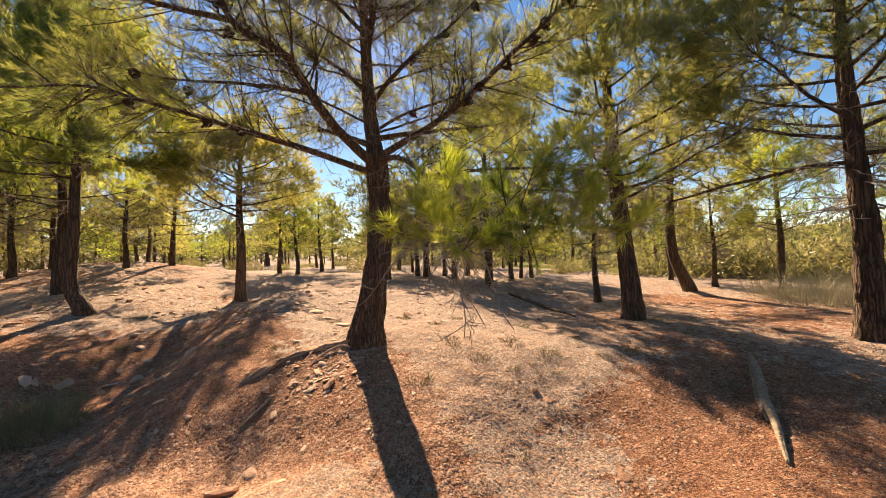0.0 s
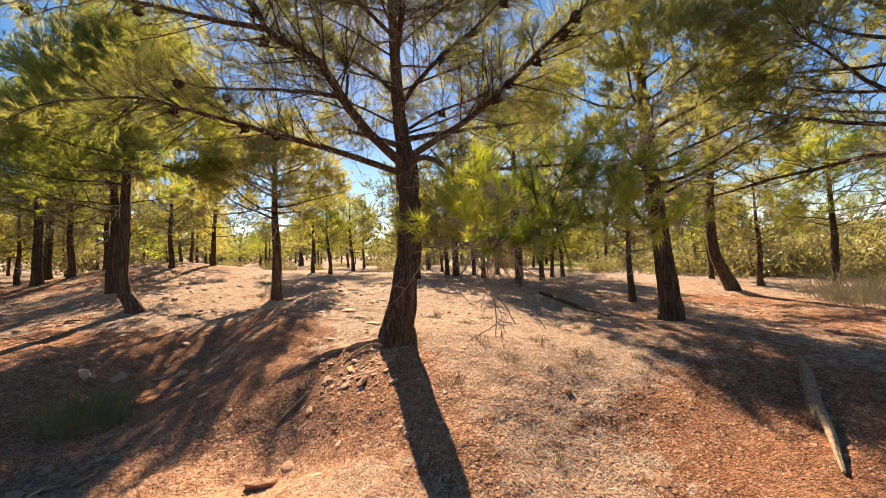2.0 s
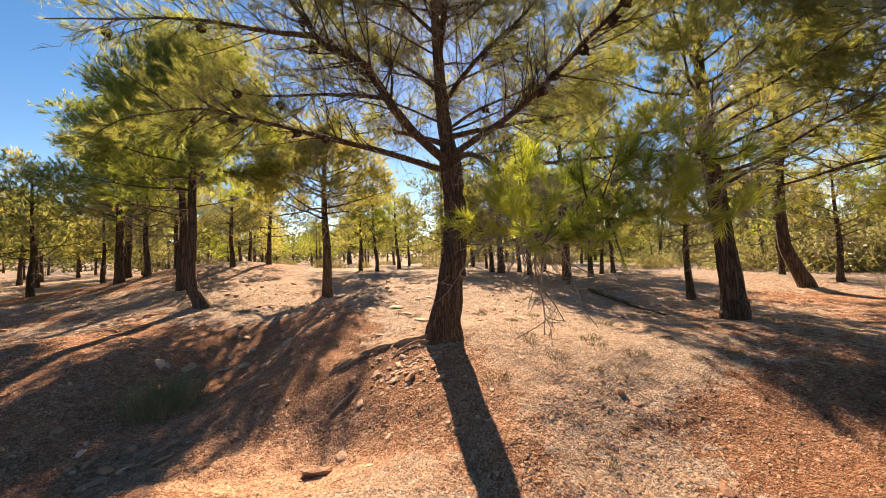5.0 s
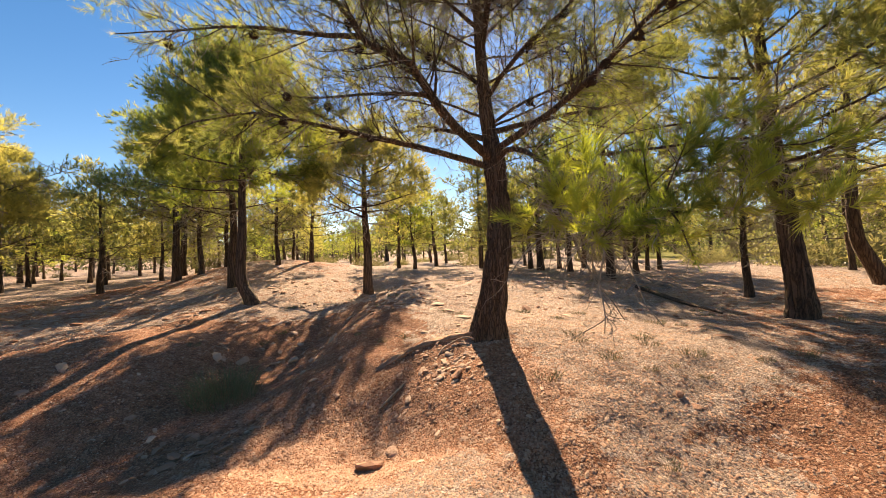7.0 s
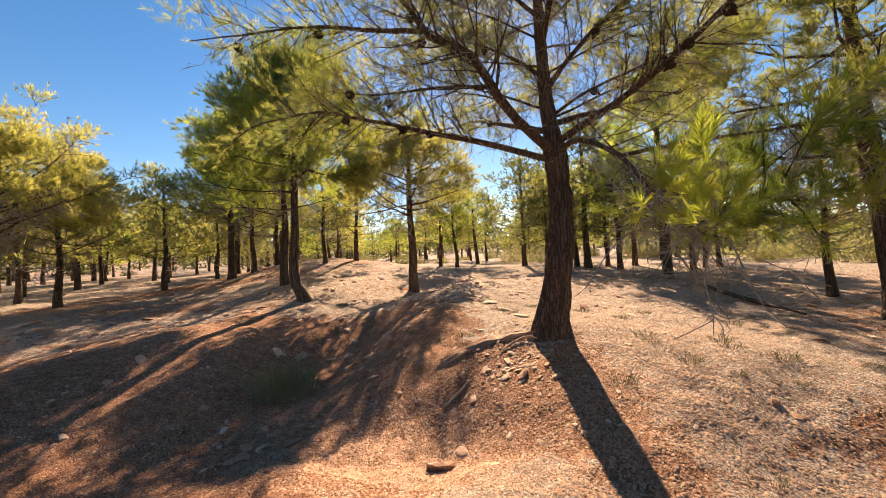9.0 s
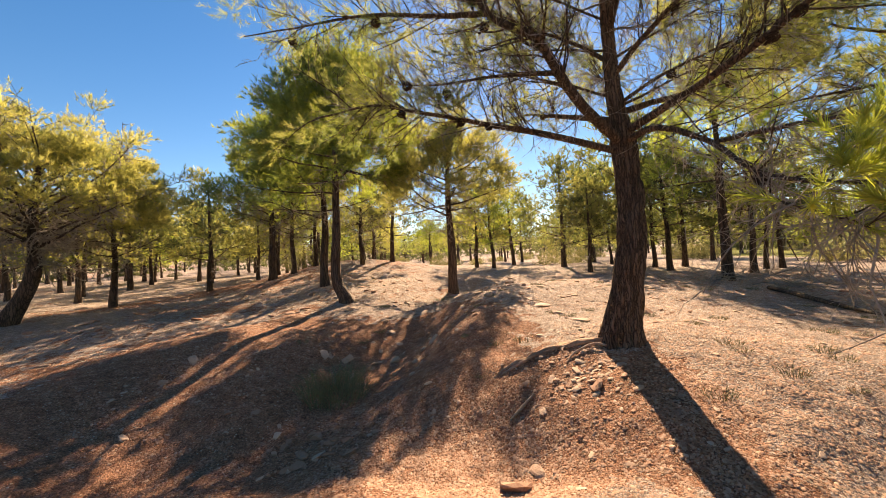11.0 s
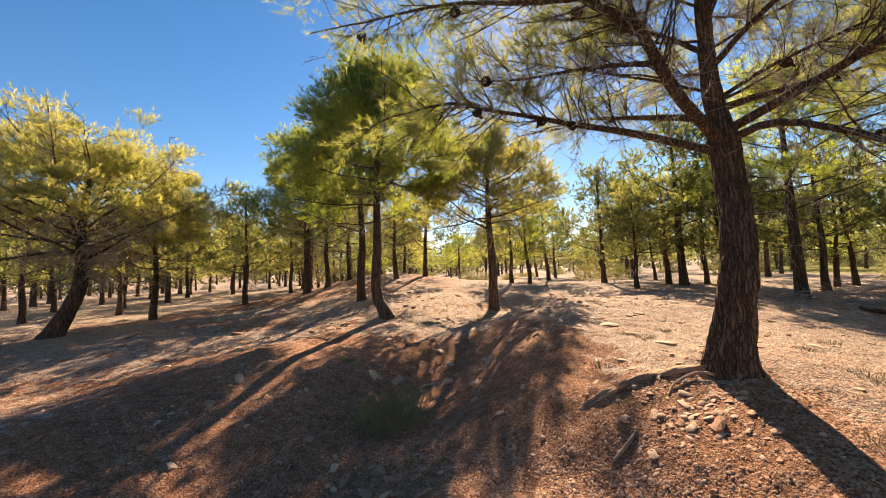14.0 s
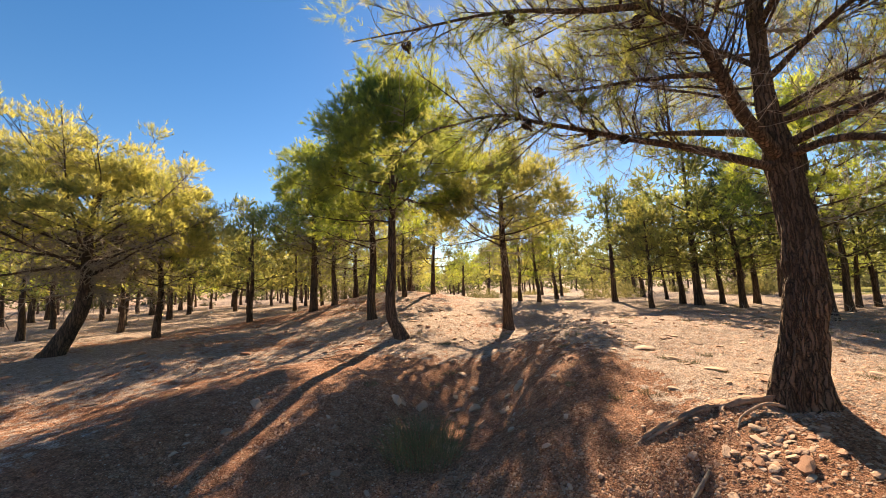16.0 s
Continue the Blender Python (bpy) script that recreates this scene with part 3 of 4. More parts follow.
# ---- the large pine on the bank ----
def hero_pine():
    rng = np.random.default_rng(4)
    o = np.array([-0.84, 4.32, 0.0])
    root = new("pine_tree")
    tagged(root, "large aleppo pine with fissured bark and wide limbs on the bank", "tree", "pines of the grove")
    line = smooth_line(np.array([(-0.86, 4.31, 0.55), (-0.83, 4.30, 0.94), (-0.73, 4.35, 1.54), (-0.69, 4.40, 2.05), (-0.71, 4.45, 2.70), (-0.77, 4.40, 3.33), (-0.78, 4.30, 3.88), (-0.78, 4.20, 4.44), (-0.82, 4.25, 5.70)]) - o, 190)
    z = line[:, 2]
    rad = np.interp(z, [0.5, 0.8, 0.95, 1.2, 1.7, 2.4, 2.75, 3.0, 3.4, 4.4, 5.7], [0.26, 0.205, 0.172, 0.146, 0.128, 0.114, 0.120, 0.080, 0.068, 0.045, 0.012])
    w = Wood()
    w.tube(line, rad, 84, 0.22, 3)
    part("trunk", w.mesh("trunk", False), BARK, root, "reddish grey deeply fissured bark")
    limbs = [
        (0.056, 0.50, [(-0.80, 4.42, 2.72), (-1.09, 3.82, 3.05), (-1.31, 3.42, 3.45), (-1.58, 3.15, 3.52), (-1.73, 3.10, 3.74), (-1.95, 2.90, 4.10), (-2.20, 2.70, 4.45)]),
        (0.027, 0.30, [(-1.66, 3.12, 3.62), (-2.00, 3.00, 3.63), (-2.50, 2.80, 3.66), (-3.10, 2.65, 3.68), (-3.70, 2.50, 3.65)]),
        (0.039, 0.45, [(-0.80, 4.42, 2.62), (-1.47, 3.94, 2.84), (-2.01, 3.60, 2.95), (-2.41, 3.30, 3.01), (-2.68, 3.00, 3.03), (-3.10, 2.70, 2.90)]),
        (0.024, 0.40, [(-1.22, 3.60, 3.22), (-1.60, 3.45, 3.22), (-2.20, 3.20, 3.18), (-2.70, 3.05, 3.25)]),
        (0.043, 0.45, [(-0.66, 4.42, 2.82), (-0.10, 4.00, 3.00), (0.25, 3.60, 3.10), (0.54, 3.10, 3.20), (0.90, 2.75, 3.42), (1.25, 2.35, 3.60)]),
        (0.036, 0.80, [(-0.66, 4.34, 2.74), (-0.42, 3.98, 2.70), (-0.13, 3.55, 2.40), (0.00, 3.05, 2.05), (0.18, 2.60, 1.88), (0.48, 2.20, 1.76)]),
        (0.018, 0.55, [(-0.10, 3.50, 2.38), (0.30, 3.00, 2.30), (0.68, 2.50, 2.18), (1.00, 2.20, 2.06)]),
        (0.013, 0.9, [(0.00, 3.02, 2.02), (-0.06, 2.70, 1.88), (0.05, 2.40, 1.74), (0.10, 2.20, 1.66)]),
        (0.022, 0.35, [(-0.70, 4.40, 3.12), (-0.25, 4.30, 3.30), (0.35, 4.20, 3.42), (0.95, 4.05, 3.55)]),
        (0.032, 0.40, [(-0.75, 4.36, 3.40), (-0.31, 4.00, 3.69), (0.16, 3.70, 3.91), (0.60, 3.40, 4.20)]),
        (0.026, 0.40, [(-0.80, 4.36, 3.55), (-1.20, 4.45, 3.95), (-1.75, 4.50, 4.30), (-2.30, 4.45, 4.50)]),
        (0.040, 0.40, [(-0.82, 4.50, 2.95), (-1.45, 5.20, 3.40), (-1.95, 5.90, 3.75), (-2.50, 6.40, 3.90)]),
        (0.036, 0.40, [(-0.64, 4.52, 3.05), (0.05, 5.20, 3.40), (0.75, 5.90, 3.70), (1.30, 6.40, 3.90)]),
        (0.030, 0.40, [(-0.78, 4.30, 3.85), (-0.60, 3.60, 4.10), (-0.50, 2.90, 4.30), (-0.45, 2.20, 4.45)]),
        (0.026, 0.35, [(-0.78, 4.25, 4.15), (-1.30, 3.80, 4.50), (-1.90, 3.40, 4.80)]),
        (0.026, 0.35, [(-0.78, 4.22, 4.35), (-0.20, 4.50, 4.70), (0.50, 4.70, 5.00)]),
        (0.022, 0.30, [(-0.78, 4.22, 4.60), (-1.30, 4.70, 5.00), (-1.80, 5.10, 5.30)]),
        (0.020, 0.30, [(-0.79, 4.22, 4.85), (-0.40, 3.70, 5.20), (0.00, 3.20, 5.45)]),
        (0.018, 0.30, [(-0.80, 4.24, 5.10), (-0.90, 4.60, 5.50), (-1.00, 4.90, 5.80)]),
        (0.016, 0.25, [(-0.81, 4.25, 5.30), (-1.10, 3.90, 5.70), (-1.30, 3.60, 5.95)]),
    ]
    for i in range(26):
        z = 3.05 + 2.4 * (i + 0.5) / 26
        a, ln = 0.8 + i * 2.4, 2.6 - 1.5 * i / 26
        x, y = np.interp(z, [2.7, 3.33, 3.88, 4.44, 5.7], [-0.71, -0.77, -0.78, -0.78, -0.82]), np.interp(z, [2.7, 3.33, 3.88, 4.44, 5.7], [4.45, 4.40, 4.30, 4.20, 4.25])
        if -2.6 < math.atan2(math.sin(a), math.cos(a)) < -0.5 and z < 3.6:
            continue
        limbs.append((0.016 - 0.0003 * i, 0.3, [(x + math.cos(a) * ln * q, y + math.sin(a) * ln * q, z + 0.5 * ln * q - 0.06 * ln * q * q) for q in (0.0, 0.33, 0.66, 1.0)]))
    tips, dry, fresh = [], Wood(), []
    for r, leafy, pts in limbs:
        old, tips = tips, fresh if pts[-1][2] < 2.2 and pts[-1][0] > 0 else tips
        lw = Wood()
        pts = [np.array(q) for q in pts]
        core = line[int(np.argmin(np.abs(line[:, 2] - pts[0][2])))] + o
        if np.linalg.norm(core - pts[0]) < 0.3:
            pts[0] = core
        path = smooth_line(np.array(pts) - o, 16)
        path[2:] += np.cumsum(rng.normal(size=(14, 3)) * 0.006, 0)
        lw.tube(path, r * np.linspace(1.0, 0.34, 16) ** 1.7, 12, 0.12, int(r * 1000))
        grow_limb(lw, tips, rng, path, r * 0.8, (7.0, 3.0) if pts[-1][2] < 2.2 else (13.0, 18.0), leafy, 0.0028)
        for q in (0.62, 0.8, 0.92, 1.0):
            if q > leafy + 0.2 and tips is not fresh:
                c, dd = along(path, q)
                clump(tips, rng, c + rng.normal(size=3) * 0.12, rng.uniform(0.2, 0.34), 22, dd)
        tips = old
        part("limb", lw.mesh("limb"), BARK, root)
        dead_sprays(dry, rng, path, 70, 0.5, 0.0036)
    for c in ((0.92, 2.2, 2.12), (0.54, 2.2, 1.83), (0.22, 2.2, 1.75), (1.13, 2.25, 2.06), (0.72, 2.15, 1.79), (-0.08, 1.79, 1.85), (0.40, 2.25, 2.0), (0.68, 2.3, 2.03), (0.32, 2.1, 1.71), (0.90, 2.3, 1.93), (0.05, 1.86, 1.98), (-0.12, 1.75, 1.81), (0.06, 1.68, 1.71), (0.43, 2.1, 1.70), (0.22, 2.2, 1.97), (0.86, 2.15, 1.87), (0.58, 2.2, 2.14), (1.0, 2.1, 1.76), (0.75, 2.3, 2.3)):
        clump(fresh, rng, np.array(c) - o, 0.20, 9, (0.3, -0.4, 0.2))
    # low bare shoots that hang from the drooping limb
    for a, way, ln in (((0.22, 2.34, 1.88), (0.1, -0.1, -1.0), 0.75), ((0.0, 2.34, 1.78), (-0.3, 0.0, -0.8), 0.65), ((0.14, 2.2, 1.66), (0.05, -0.05, -1), 0.5), ((-0.04, 2.4, 1.78), (-1, 0.1, -0.25), 0.6)):
        tw = bend(np.array(a) - o, way, ln, rng, 7, 0.16)
        dry.tube(tw, np.linspace(0.006, 0.0022, 7), 5)
        dead_sprays(dry, rng, tw, 6, 0.22, 0.003)
    tagged(part("dead_twig_tangle", dry.mesh("dead_twig_tangle"), TWIG, root, "bare grey dead twigs"), kind="stuff")
    p, d = np.array([a for a, _ in tips]), np.array([b for _, b in tips])
    part("crown", needles_mesh("crown", p, d, rng, 22, 0.072, 0.0030, 0.085), NEEDLE_OLIVE, root)
    p, d = np.array([a for a, _ in fresh]), np.array([b for _, b in fresh])
    part("fresh_foliage", needles_mesh("fresh_foliage", p, d, rng, 64, 0.085, 0.0040, 0.11), NEEDLE_FRESH, root, "bright green young needle shoots")
    cone = cone_mesh()
    for i, f in ((0, 0.55), (0, 0.85), (1, 0.5), (2, 0.35), (2, 0.45), (2, 0.7), (4, 0.5), (4, 0.6), (4, 0.68), (4, 0.75), (8, 0.3), (8, 0.7), (9, 0.6), (9, 0.8), (3, 0.6), (10, 0.5), (4, 0.9), (5, 0.6), (0, 0.7), (0, 0.95), (1, 0.8), (4, 0.42), (4, 0.82), (9, 0.4), (9, 0.95), (13, 0.5), (13, 0.8), (14, 0.7), (15, 0.6), (11, 0.5), (12, 0.5), (3, 0.8)):
        at, w = along(smooth_line(np.array(limbs[i][2]) - o, 16), f)
        ob = part("pine_cone", cone, CONE, root)
        ob.matrix_local = pose(at[0] + rng.normal() * 0.03, at[1] + rng.normal() * 0.03, at[2] - 0.02, 150 + rng.normal() * 30, rng.normal() * 25, rng.uniform(0, 360)) @ Matrix.Scale(1.05, 4)
    root.location = (o[0], o[1], 0.0)
    return root


def cone_mesh():
    """A closed pine cone with scales in spirals."""
    v, q = [], []
    for i in range(70):
        f = i / 69
        a, z = i * 2.4, f * 0.085
        r = 0.03 * math.sin(min(1.0, 0.25 + f * 1.05) * math.pi) ** 0.6 + 0.003
        c = Vector((math.cos(a) * r, math.sin(a) * r, z))
        out, tan, up = Vector((math.cos(a), math.sin(a), 0.4)), Vector((-math.sin(a), math.cos(a), 0)), Vector((0, 0, 1))
        s = 0.011
        k = len(v)
        v += [c - out * 0.012, c + tan * s, c + out * 0.006 + up * s, c - tan * s, c + out * 0.007 - up * 0.004]
        q += [(k, k + 1, k + 2), (k, k + 2, k + 3), (k + 1, k + 4, k + 2), (k + 2, k + 4, k + 3), (k + 1, k, k + 4), (k, k + 3, k + 4)]
    return mesh_from("pine_cone", [tuple(a) for a in v], q)


hero_pine()

# ---- pines near the walk, each with its own trunk ----
place(pine(11, [(0.24, 0, -0.1), (0.16, 0, 0.12), (-0.02, 0, 0.42), (-0.06, 0, 0.8), (0.0, 0, 1.5), (0.02, 0, 2.4), (0.05, 0, 4.0), (0, 0, 5.6)], 0.125, 2.45, 2.05, 30, NEEDLE_GREEN, DENSE, 7, 0.35, 20, 40, 0.10, label="leafy green aleppo pine with a crooked foot on the mound"), -6.62, 7.1)
place(pine(12, [(0, 0, -0.1), (0.0, 0, 0.5), (0.02, 0, 1.2), (-0.03, 0, 2.4), (0, 0, 3.5), (0.1, 0, 4.75)], 0.145, 2.2, 2.1, 30, NEEDLE_GOLD, LACY, 24, 0.25, 20, 40, 0.09, label="slender aleppo pine with bare grey lower twigs beside the gully"), -5.2, 10.2)
place(pine(13, [(0.03, 0, -0.1), (0.02, 0, 0.3), (-0.03, 0, 1.0), (-0.12, 0, 2.0), (-0.2, 0, 3.2), (-0.2, 0, 5.4)], 0.165, 1.9, 2.2, 30, NEEDLE_OLIVE, CLOSE, 22, 0.3, 48, 130, 0.2, label="aleppo pine with a dark straight trunk"), 2.98, 6.35)
place(pine(14, [(0.15, 0, -0.1), (0.1, 0, 0.15), (-0.08, 0, 0.55), (-0.25, 0, 1.0), (-0.28, 0, 1.8), (-0.22, 0, 3.0), (-0.2, 0, 5.0)], 0.15, 2.1, 2.0, 26, NEEDLE_GOLD, OPEN, 8, 0.3, 20, 40, 0.10, label="aleppo pine with a bent trunk on a red mound"), 5.95, 9.8)
place(pine(15, [(0, 0, -0.1), (0.0, 0, 0.5), (0.02, 0, 1.3), (-0.05, 0, 2.4), (-0.1, 0, 3.6), (-0.1, 0, 5.8)], 0.165, 2.1, 2.5, 34, NEEDLE_OLIVE, THICK, 24, 0.3, 52, 140, 0.2, label="tall aleppo pine with a thick dark trunk"), 5.2, 4.85)
place(pine(16, [(-0.15, 0, -0.1), (0, 0, 0.12), (0.35, 0.05, 0.75), (0.55, 0.05, 1.3), (0.58, 0, 2.0), (0.6, 0, 2.8), (0.7, 0, 3.85)], 0.19, 1.75, 3.1, 44, NEEDLE_GOLD, BROAD, 54, 0.3, 18, 36, 0.10, label="broad golden aleppo pine with a leaning trunk and bare under-twigs", full=0.4, thick=0.010), -13.24, 3.97, 23)

# ---- the grove: a few kinds, repeated ----
near_a = place(pine(21, [(0, 0, -0.1), (-0.03, 0, 0.6), (0.04, 0, 1.6), (0, 0, 3.0), (0, 0, 5.3)], 0.125, 1.85, 1.75, 28, NEEDLE_GREEN, NEAR, 10, 0.3, 14, 24), -8.45, 8.75, 40)
near_b = place(pine(22, [(0.05, 0, -0.1), (0, 0, 0.4), (0.06, 0.05, 1.5), (0.02, 0, 2.8), (0, 0, 4.8)], 0.13, 1.7, 2.0, 26, NEEDLE_GOLD, OPEN, 15, 0.3, 14, 24, label="aleppo pine with golden crown and bare grey under-twigs", thick=0.011), -14.0, 6.3, 10, 0.8)
for proto, x, y, turn, size in ((near_a, -14.2, 12.3, 75, 1.1), (near_a, -12.1, 10.2, 130, 1.08), (near_b, -11.65, 10.75, 200, 1.0), (near_a, 1.25, 10.9, 250, 0.98), (near_b, 3.2, 8.3, 75, 0.72), (near_b, 7.3, 10.7, 310, 0.75), (near_a, 8.5, 9.95, 20, 0.78), (near_b, -9.65, 12.1, 160, 0.85), (near_b, 7.4, 3.4, 100, 1.0), (near_a, 9.5, 6.6, 300, 0.95)):
    stand(proto, x, y, turn, size)
far_protos = []
for i in range(5):
    lean = random.uniform(-0.25, 0.25)
    far_protos.append(pine(31 + i, [(0, 0, -0.1), (0.02, 0, 0.6), (lean * 0.5, 0.05, 1.4), (lean, 0, 2.6), (lean, 0, 4.5)], 0.11, 1.1, 1.8, 20, (NEEDLE_OLIVE, NEEDLE_SHADE, NEEDLE_GOLD, NEEDLE_GREEN, NEEDLE_SHADE)[i], FAR, 1, 0.3, 9, 12, thick=0.013))
KNOWN = ((-11.7, 11.9, 0.9), (-9.5, 13.9, 0.9), (-6.75, 16.4, 0.8), (-5.9, 16.1, 0.8), (-3.2, 17.3, 1.05), (-1.9, 14.0, 0.9), (-2.3, 20.6, 1.0), (-1.4, 18.3, 0.7), (-1.0, 15.6, 1.0), (-0.6, 14.8, 1.15), (0.05, 15.4, 0.75), (0.4, 14.2, 1.0), (0.95, 15.6, 0.85), (2.25, 13.1, 0.8), (2.8, 14.3, 0.75), (3.2, 14.4, 0.8), (7.4, 12.9, 0.8), (-29.0, 8.7, 1.2), (-24.0, 11.0, 1.1), (-26.5, 17.0, 1.2), (-19.5, 9.5, 1.0), (-21.5, 14.5, 1.0), (-16.5, 15.0, 0.9), (-14.0, 14.6, 0.9), (-18.0, 12.0, 0.8), (-17.5, 4.6, 1.1), (-20.5, 6.2, 1.1), (-22.5, 8.4, 1.0), (-18.8, 7.6, 0.9), (-25.5, 6.2, 1.1), (-28.0, 12.2, 1.2), (-23.0, 17.2, 1.0), (-31.0, 15.0, 1.2))
rng = random.Random(7)
spots = [(x, y) for x, y, _ in KNOWN]
for i, (x, y, size) in enumerate(KNOWN):
    ob = far_protos[i] if i < len(far_protos) else None
    if ob:
        place(ob, x, y, rng.uniform(0, 360), size)
    else:
        stand(far_protos[rng.randrange(5)], x, y, rng.uniform(0, 360), size)
tries = 0
while len(spots) < 130 and tries < 6000:
    tries += 1
    a, d = radians(rng.uniform(-42, 84)), 17 + 36 * rng.random() ** 0.8
    x, y = -1 - math.sin(a) * d, 1 + math.cos(a) * d
    if (x > 3 and rng.random() < 0.4) or min((x - u) ** 2 + (y - v) ** 2 for u, v in spots) < 5.0:
        continue
    spots.append((x, y))
    stand(far_protos[rng.randrange(5)], x, y, rng.uniform(0, 360), rng.uniform(0.75, 1.15))
# thicker wood on the far side of the gully; unseen pines added behind the walk to block blue sky and bounce warm light
for count, lo, hi, near, deep_to, gap in ((26, 34, 82, 15, 34, 3.2), (30, 105, 255, 8, 22, 5.5)):
    tries, made = 0, 0
    while made < count and tries < 3000:
        tries += 1
        a, d = radians(rng.uniform(lo, hi)), near + (deep_to - near) * rng.random() ** 0.8
        x, y = -1 - math.sin(a) * d, 1 + math.cos(a) * d
        if min((x - u) ** 2 + (y - v) ** 2 for u, v in spots) < gap:
            continue
        spots.append((x, y))
        made += 1
        stand(far_protos[rng.randrange(5)], x, y, rng.uniform(0, 360), rng.uniform(0.85, 1.2))


# ---- far woods and shrubs ----
def leafy_clumps(name, centres, seed, count, length, width):
    """Ragged masses of leaves round the centres (x, y, z, radius, height)."""
    rg = np.random.default_rng(seed)
    ps = []
    for x, y, z, r, h in centres:
        n = count
        u = unit(rg.normal(size=(n, 3)))
        u[:, 2] = np.abs(u[:, 2])
        lump = 0.75 + 0.5 * value_noise(u[:, 0] * 2.5 + x, u[:, 1] * 2.5 + y, u[:, 2] * 2.5, seed)
        rr = (rg.random(n) ** 0.45 * lump)[:, None]
        ps.append(np.array([x, y, z]) + u * rr * np.array([r, r, h]))
    p = np.concatenate(ps)
    return needles_mesh(name, p, rg.normal(size=p.shape) + np.array([0, 0, 0.8]), rg, 4, length, width, 0.1)


def far_woods():
    rg = random.Random(3)
    cs = []
    for _ in range(300):
        a, d = radians(rg.uniform(-60, 100)), rg.uniform(50, 100)
        x, y = -math.sin(a) * d, math.cos(a) * d
        r = rg.uniform(1.6, 2.6)
        cs.append((x, y, float(ground_z(x, y)) - 0.3, r, rg.uniform(3.6, 5.0)))
    # darkened needles stand in for the shade between far crowns
    ob = part("far_woods", leafy_clumps("far_woods", cs, 5, 130, 0.5, 0.15), NEEDLE_FAR_SHADE)
    tagged(ob, "distant pine woods with canopy shade put into the needle colour", "woods", kind="stuff")


far_woods()
shrub_root = None
rng = random.Random(12)
for i in range(26):
    a, d = radians(rng.uniform(-48, 62)), rng.uniform(17, 38)
    x, y = -1 - math.sin(a) * d, 1 + math.cos(a) * d
    if shrub_root is None:
        shrub_root = part("shrub", leafy_clumps("shrub", [(0, 0, 0.05, 0.8, 0.75), (0.5, 0.2, 0.0, 0.6, 0.5), (-0.4, -0.3, 0.0, 0.55, 0.6)], 9, 300, 0.10, 0.018), SHRUB_LEAF)
        tagged(shrub_root, "low yellow-green shrub among the pines", "shrub", "shrubs under the pines")
        place(shrub_root, x, y)
    else:
        stand(shrub_root, x, y, rng.uniform(0, 360), rng.uniform(0.6, 1.4))


for x, y, size in ((9.5, 13.5, 2.0), (11.5, 12.5, 2.4), (13.0, 11.0, 2.2), (10.5, 15.5, 2.3), (14.5, 14.0, 2.6), (12.0, 9.2, 1.9), (8.2, 15.5, 1.8), (15.0, 9.5, 2.4)):
    stand(shrub_root, x, y, rng.uniform(0, 360), size)


# ---- grasses and broom ----
def blades_mesh(name, n, seed, spread, length, width, arch):
    """Arching blades that rise from a small patch."""
    rg = np.random.default_rng(seed)
    v, q, t = [], [], []
    for i in range(n):
        a, r = rg.uniform(0, 6.28), spread * math.sqrt(rg.random())
        b = np.array([math.cos(a) * r, math.sin(a) * r, -0.02])
        out = unit(np.array([math.cos(a), math.sin(a), 0]) * rg.uniform(0.1, 0.9) + rg.normal(size=3) * 0.3 + np.array([0, 0, 1.3]))
        ln = length * rg.uniform(0.4, 1.1)
        s = unit(np.cross(out, rg.normal(size=3))) * width * 0.5
        k = len(v)
        m1 = b + out * ln * 0.5
        m2 = b + out * ln * 0.85 + np.array([out[0], out[1], -0.4]) * ln * arch
        v += [b - s, b + s, m1 + s * 0.8, m1 - s * 0.8, m2]
        q.append((k, k + 1, k + 2, k + 3))
        t.append((k + 3, k + 2, k + 4))
    return mesh_from(name, v, t, q)


def grass_tuft(x, y, mat, n, seed, spread, length, width, label, arch=0.25, group=""):
    ob = part("grass_tuft", blades_mesh("grass_tuft", n, seed, spread, length, width, arch), mat)
    tagged(ob, label, "grass", group)
    return place(ob, x, y, 0, 1, 0.0)


grass_tuft(-3.98, 3.85, TUSSOCK, 640, 1, 0.36, 0.60, 0.0046, "large wispy grey-green grass tussock in the gully", 0.3)
grass_tuft(-4.25, 4.2, TUSSOCK, 240, 2, 0.30, 0.46, 0.0035, "wispy grey-green grass tussock in the gully", 0.3)
small = grass_tuft(-5.0, 8.9, TUSSOCK, 130, 3, 0.11, 0.13, 0.004, "short dry grass tuft on the gravel", group="short dry grass tufts")
rng = random.Random(5)
for i in range(75):
    x, y = (rng.gauss(0.6, 0.7), rng.gauss(4.2, 0.6)) if i < 13 else (rng.uniform(-5.5, 3.5), rng.uniform(3.6, 10))
    stand(small, x, y, rng.uniform(0, 360), rng.uniform(0.4, 0.95)).location.z += 0.035
for i, (x, y, s) in enumerate(((6.9, 7.5, 1.0), (7.6, 7.1, 1.1), (7.2, 8.3, 1.2), (8.4, 7.6, 1.2), (8.3, 8.7, 1.0))):
    if i == 0:
        broom = part("broom_bush", blades_mesh("broom_bush", 380, 8, 0.6, 0.95, 0.0045, 0.32), BROOM)
        tagged(broom, "pale wispy broom bush with thin upright stems", "bush", "broom bushes")
        place(broom, x, y)
    else:
        stand(broom, x, y, i * 70, s)


